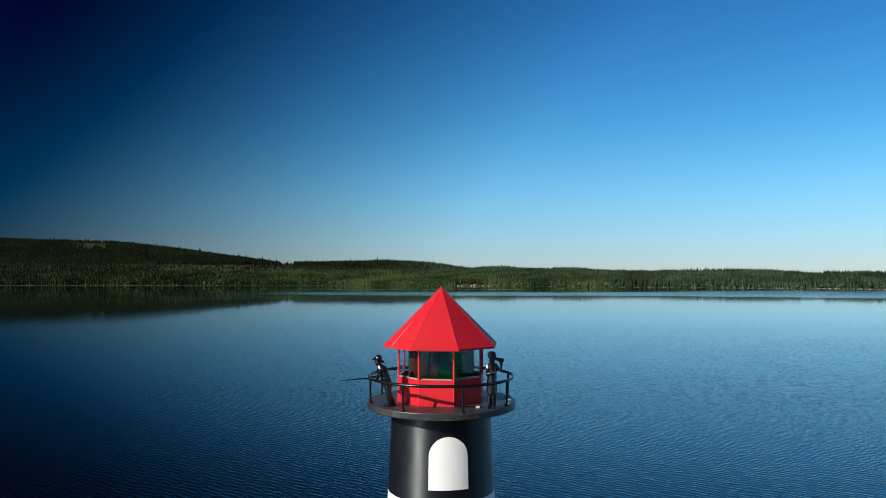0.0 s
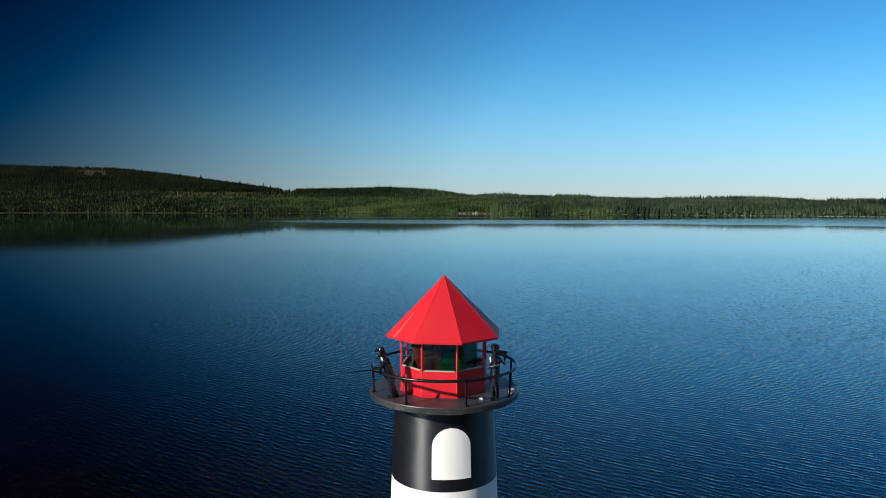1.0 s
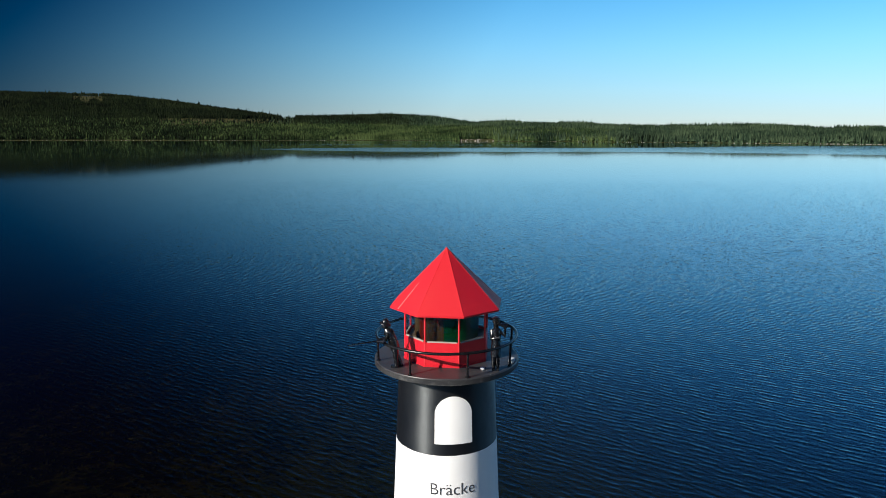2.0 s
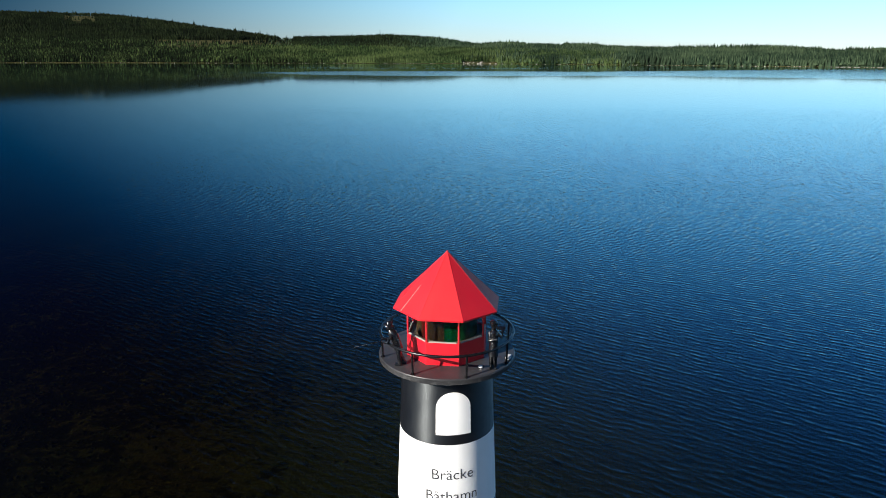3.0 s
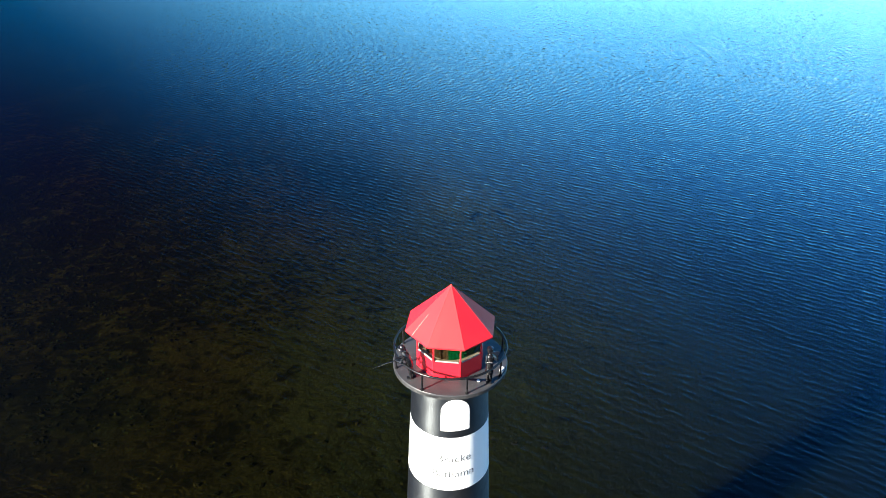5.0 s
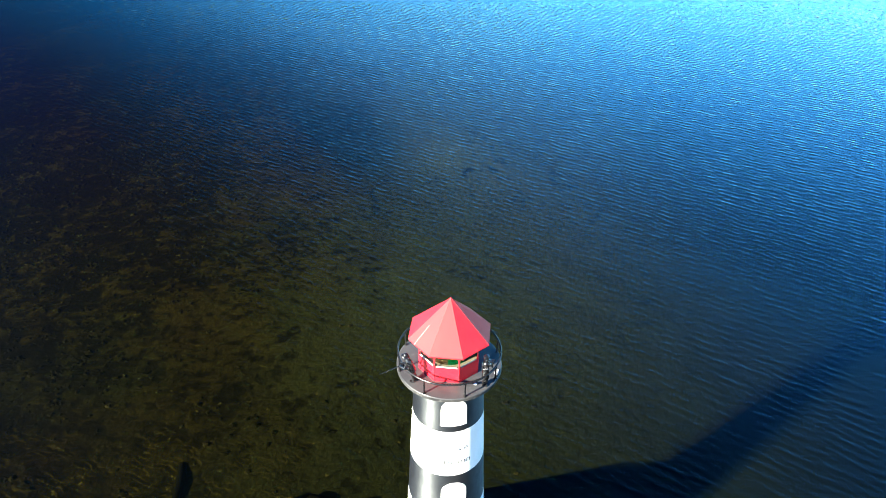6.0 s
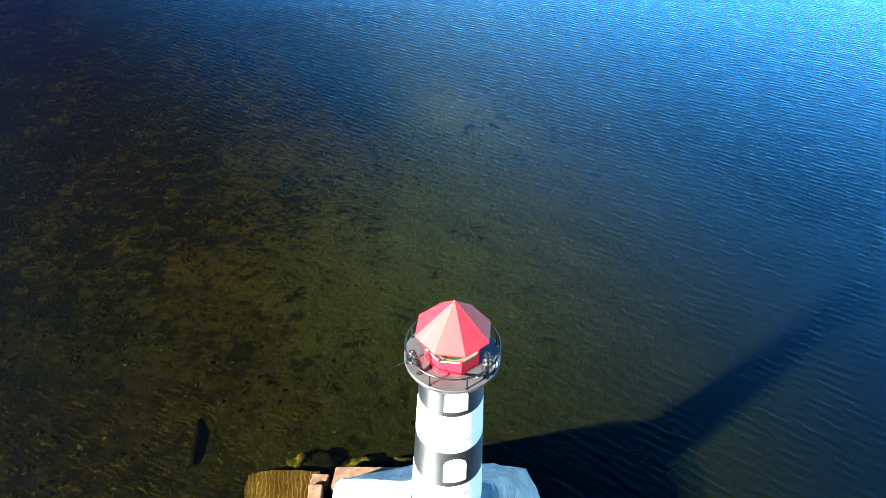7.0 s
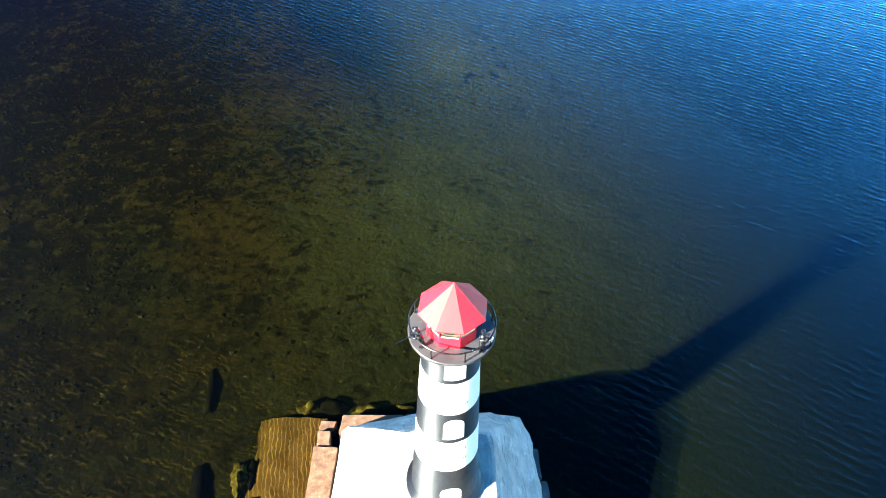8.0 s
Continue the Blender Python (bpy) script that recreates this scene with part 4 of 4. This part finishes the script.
block("granite_block", [(-3.95, 3.52), (-1.62, 4.02), (-1.60, 4.42), (-3.88, 4.28)], -0.8, 0.28, GRANITE, "flat reddish granite slab at the water's edge", "granite block", G, 2)
block("granite_block", [(-1.54, 4.02), (-0.4, 4.22), (-0.4, 4.55), (-1.54, 4.44)], -0.8, 0.26, GRANITE, "flat reddish granite slab at the water's edge", "granite block", G, 3)
block("granite_block", [(-4.70, 3.02), (-4.18, 3.02), (-4.24, 3.62), (-4.74, 3.62)], -0.8, 0.22, GRANITE, "small grey block with a hollow top", "granite block", G, 4)
block("granite_block", [(-4.75, 3.75), (-4.15, 3.80), (-4.10, 4.15), (-4.75, 4.15)], -0.8, 0.03, GRANITE, "low reddish granite block awash at the corner", "granite block", G, 5)
block("granite_block", [(3.15, 2.1), (3.50, 2.1), (3.42, 3.3), (3.20, 3.3)], -0.9, 0.15, RUBBLE, "grey rubble block along the concrete edge", "granite block", G, 6)
block("granite_block", [(3.45, 0.6), (3.85, 0.6), (3.66, 2.0), (3.42, 2.0)], -0.9, 0.18, RUBBLE, "grey rubble block along the concrete edge", "granite block", G, 7)
block("granite_block", [(-5.5, 0.3), (-4.8, 0.3), (-4.8, 0.95), (-5.4, 0.9)], -0.8, 0.05, GRANITE, "low reddish granite block awash at the corner", "granite block", G, 8)

bm = bmesh.new()
grid = []
for j in range(31):
    row = []
    for i in range(25):
        x, y = -7.5 + 3.0 * i / 24, -2.5 + 6.85 * j / 30
        edge = min(1.0, max(0.0, (x + 7.40 + 0.35 * noise.noise((y * 0.8, 2.0, 0))) / 1.3))
        z = -0.60 + 0.44 * edge * edge * (3 - 2 * edge)
        z += 0.03 * noise.noise((x * 1.1, y * 1.1, 4))
        row.append(bm.verts.new((x, y + (0.06 * noise.noise((x * 2, 1, 1)) if j == 30 else 0), z)))
    grid.append(row)
grid.append([bm.verts.new((v.co.x, v.co.y + 0.04, -0.95)) for v in grid[-1]])
for a, b in zip(grid, grid[1:]):
    for i in range(24):
        bm.faces.new((a[i], a[i + 1], b[i + 1], b[i]))
tagged(smooth(part("sand_bank", bm, SAND), 40), "submerged bank of yellow-brown sand beside the mole, caustic lines painted across", "sand bank", kind="structure")


def boulder(place, radii, turn, material, label, seed):
    bm = bmesh.new()
    bmesh.ops.create_icosphere(bm, subdivisions=3, radius=1.0)
    for v in bm.verts:
        v.co *= 1 + 0.55 * noise.noise(v.co * 1.3 + Vector((seed, 0, 0))) + 0.28 * noise.noise(v.co * 3.2 + Vector((0, seed, 0)))
        v.co = Vector((v.co.x * radii[0], v.co.y * radii[1], v.co.z * radii[2]))
    ob = tagged(smooth(part("boulder", bm, material), 60), label, "boulder", "sunken boulders")
    ob.matrix_world = pose(*place, 0, 0, turn)
    return ob


boulder((-7.35, 1.75, -0.45), (0.30, 0.62, 0.35), 12, BOULDER, "yellow-green mossy sunken boulder", 1)
boulder((-6.95, 1.95, -0.50), (0.26, 0.55, 0.32), 0, LOG, "dark sunken boulder beside the sand slab", 2)
boulder((-5.35, 4.95, -0.55), (0.45, 0.30, 0.3), 30, BOULDER, "yellow-green mossy sunken boulder", 3)
boulder((-4.45, 5.05, -0.55), (0.55, 0.38, 0.28), 0, LOG, "dark sunken boulder off the mole's corner", 4)
boulder((-3.1, 4.95, -0.50), (0.55, 0.28, 0.28), 10, BOULDER, "yellow-green mossy sunken boulder", 5)
boulder((-1.5, 5.0, -0.50), (0.45, 0.25, 0.28), -10, BOULDER, "yellow-green mossy sunken boulder", 6)
boulder((-6.7, 0.9, -0.45), (0.30, 0.32, 0.3), 40, LOG, "dark sunken boulder beside the sand slab", 7)


def sunken_log(a, b, r):
    bm = tube(bmesh.new(), [Vector(a).lerp(Vector(b), u) + Vector((0.04 * math.sin(u * 5), 0, 0)) for u in (0, 0.25, 0.5, 0.75, 1)], r, 10, [r * 0.8, r, r * 1.05, r, r * 0.85])
    return tagged(smooth(part("sunken_log", bm, LOG), 50), "dark waterlogged log lying on the lakebed", "log", "sunken logs")


sunken_log((-9.6, 6.6, -0.54), (-9.2, 4.6, -0.54), 0.15)
sunken_log((-8.9, 2.3, -0.60), (-8.4, -0.6, -0.60), 0.34)

# loose stones strewn over the shelf
rng = random.Random(11)
verts, faces = [], []
for _ in range(420):
    x, y = rng.uniform(-26, 4), rng.uniform(-2, 30)
    if -7.2 < x < 4.2 and y < 5.2:
        continue
    r = rng.uniform(0.03, 0.12) * rng.choice((0.6, 1, 1, 1.5))
    n = len(verts)
    q = rng.uniform(0, 3)
    for k in range(6):
        verts.append((x + r * 1.2 * math.cos(q + k * 1.047) * rng.uniform(0.7, 1.2), y + r * math.sin(q + k * 1.047) * rng.uniform(0.7, 1.2), depth(x, y) - 0.05))
    for k in range(6):
        verts.append((x + r * 0.6 * math.cos(q + k * 1.047), y + r * 0.5 * math.sin(q + k * 1.047), depth(x, y) + r * rng.uniform(0.2, 0.5)))
    faces.extend((n + k, n + (k + 1) % 6, n + 6 + (k + 1) % 6, n + 6 + k) for k in range(6))
    faces.append(tuple(n + 6 + k for k in range(6)))
me = bpy.data.meshes.new("lakebed_stones")
me.from_pydata(verts, [], faces)
me.materials.append(PEBBLE)
tagged(new("lakebed_stones", me), "mossy stones strewn over the lakebed", "stones", kind="stuff")

# clumps of dark weed in drifts over the shelf
WEED = stone("dark_water_weed", (0.0045, 0.0042, 0.0018), (0.0100, 0.0088, 0.0032), (0.026, 0.020, 0.006), 4, 0.0)
rng = random.Random(12)
verts, faces = [], []
left = 11000
while left > 0:
    x, y = rng.uniform(-30, 3), rng.uniform(-3, 34)
    drift = noise.noise((x * 0.16, y * 0.16, 8.3)) + 0.5 * noise.noise((x * 0.5, y * 0.5, 2.2)) - 0.06 * (x + 12)
    left -= 0.25
    if (-7.3 < x < 4.2 and y < 5.0) or drift + rng.uniform(-0.2, 0.2) < 0.12:
        continue
    left -= 0.75
    r, q, floor_z = rng.uniform(0.03, 0.08) + 0.10 * rng.random() ** 3, rng.uniform(0, 3), depth(x, y)
    n = len(verts)
    for k in range(7):
        rr = r * rng.uniform(0.6, 1.3)
        verts.append((x + 1.25 * rr * math.cos(q + k * 0.8976), y + rr * math.sin(q + k * 0.8976), floor_z - 0.03))
    for k in range(4):
        rr = r * rng.uniform(0.2, 0.6)
        verts.append((x + rr * math.cos(q + k * 1.5708), y + rr * math.sin(q + k * 1.5708), min(floor_z + r * rng.uniform(0.15, 0.55), -0.06)))
    top = [n + 7 + (k * 4 // 7) for k in range(7)]
    for k in range(7):
        j = (k + 1) % 7
        faces.append((n + k, n + j, top[k]))
        if top[j] != top[k]:
            faces.append((n + j, top[j], top[k]))
    faces.append((n + 7, n + 8, n + 9, n + 10))
me = bpy.data.meshes.new("water_weed")
me.from_pydata(verts, [], faces)
me.materials.append(WEED)
tagged(new("water_weed", me), "dark clumps of water weed on the lakebed", "weed", kind="stuff")

# ---------------------------------------------------------------- far shore: stones, rocks, cabins
rng = random.Random(21)
verts, faces = [], []
for k in range(345):
    px = rng.uniform(-60, 1640) if k < 250 else rng.uniform(1440, 1600) if k < 310 else rng.uniform(808, 866)
    a = bearing(px)
    r0 = slope(a)[0]
    r = rng.uniform(0.2, 0.65)
    d = r0 - rng.uniform(0, 5)
    if 805 < px < 870 and rng.random() < 0.8:
        r *= rng.choice((1.2, 1.6, 2.6))
        d = r0 + rng.uniform(-2, 10)
    x, y = CX + d * math.sin(a), CY + d * math.cos(a)
    z = land(a, (d - r0) / (slope(a)[1] - r0)).z if d > r0 else 0.0
    n = len(verts)
    for k in range(5):
        verts.append((x + r * math.cos(k * 1.2566), y + r * math.sin(k * 1.2566), z - 0.2))
    for k in range(5):
        verts.append((x + 0.6 * r * math.cos(k * 1.2566 + 0.3), y + 0.6 * r * math.sin(k * 1.2566 + 0.3), z + r * 0.7))
    faces.extend((n + k, n + (k + 1) % 5, n + 5 + (k + 1) % 5, n + 5 + k) for k in range(5))
    faces.append(tuple(n + 5 + k for k in range(5)))
me = bpy.data.meshes.new("shore_stones")
me.from_pydata(verts, [], faces)
me.materials.append(FARSTONE)
tagged(new("shore_stones", me), "pale stones and rock slabs along the far waterline", "stones", kind="stuff")


def cabin(px, w, h, wall, label):
    a = bearing(px)
    r = slope(a)[0] + 6
    base = Vector((CX + r * math.sin(a), CY + r * math.cos(a), 0.6))
    ob = tagged(new("cabin"), label, "cabin", "shore cabins")
    part("wall", box(bmesh.new(), (0, 0, h / 2), (w, w * 0.8, h)), wall, ob)
    bm = bmesh.new()
    prism(bm, [(-w * 0.55, -w * 0.5, h), (w * 0.55, -w * 0.5, h), (w * 0.55, w * 0.5, h), (-w * 0.55, w * 0.5, h)],
          [(-w * 0.55, -0.1, h + w * 0.3), (w * 0.55, -0.1, h + w * 0.3), (w * 0.55, 0.1, h + w * 0.3), (-w * 0.55, 0.1, h + w * 0.3)])
    part("roof", bm, BLACK, ob, "dark pitched roof")
    part("door", box(bmesh.new(), (w * 0.15, -w * 0.4 - 0.03, 1.0), (0.9, 0.06, 2.0)), BLACK, ob)
    ob.matrix_world = Matrix.Translation(base) @ Matrix.Rotation(-a, 4, "Z")


cabin(1266, 3.6, 2.4, WHITE, "small white boathouse on the far shore")
cabin(1452, 3.2, 2.2, WHITE, "small white boathouse on the far shore")
cabin(1293, 3.0, 2.2, WHITE, "small white boathouse on the far shore")
cabin(315, 2.6, 3.0, WHITE, "small white hut among far trees")
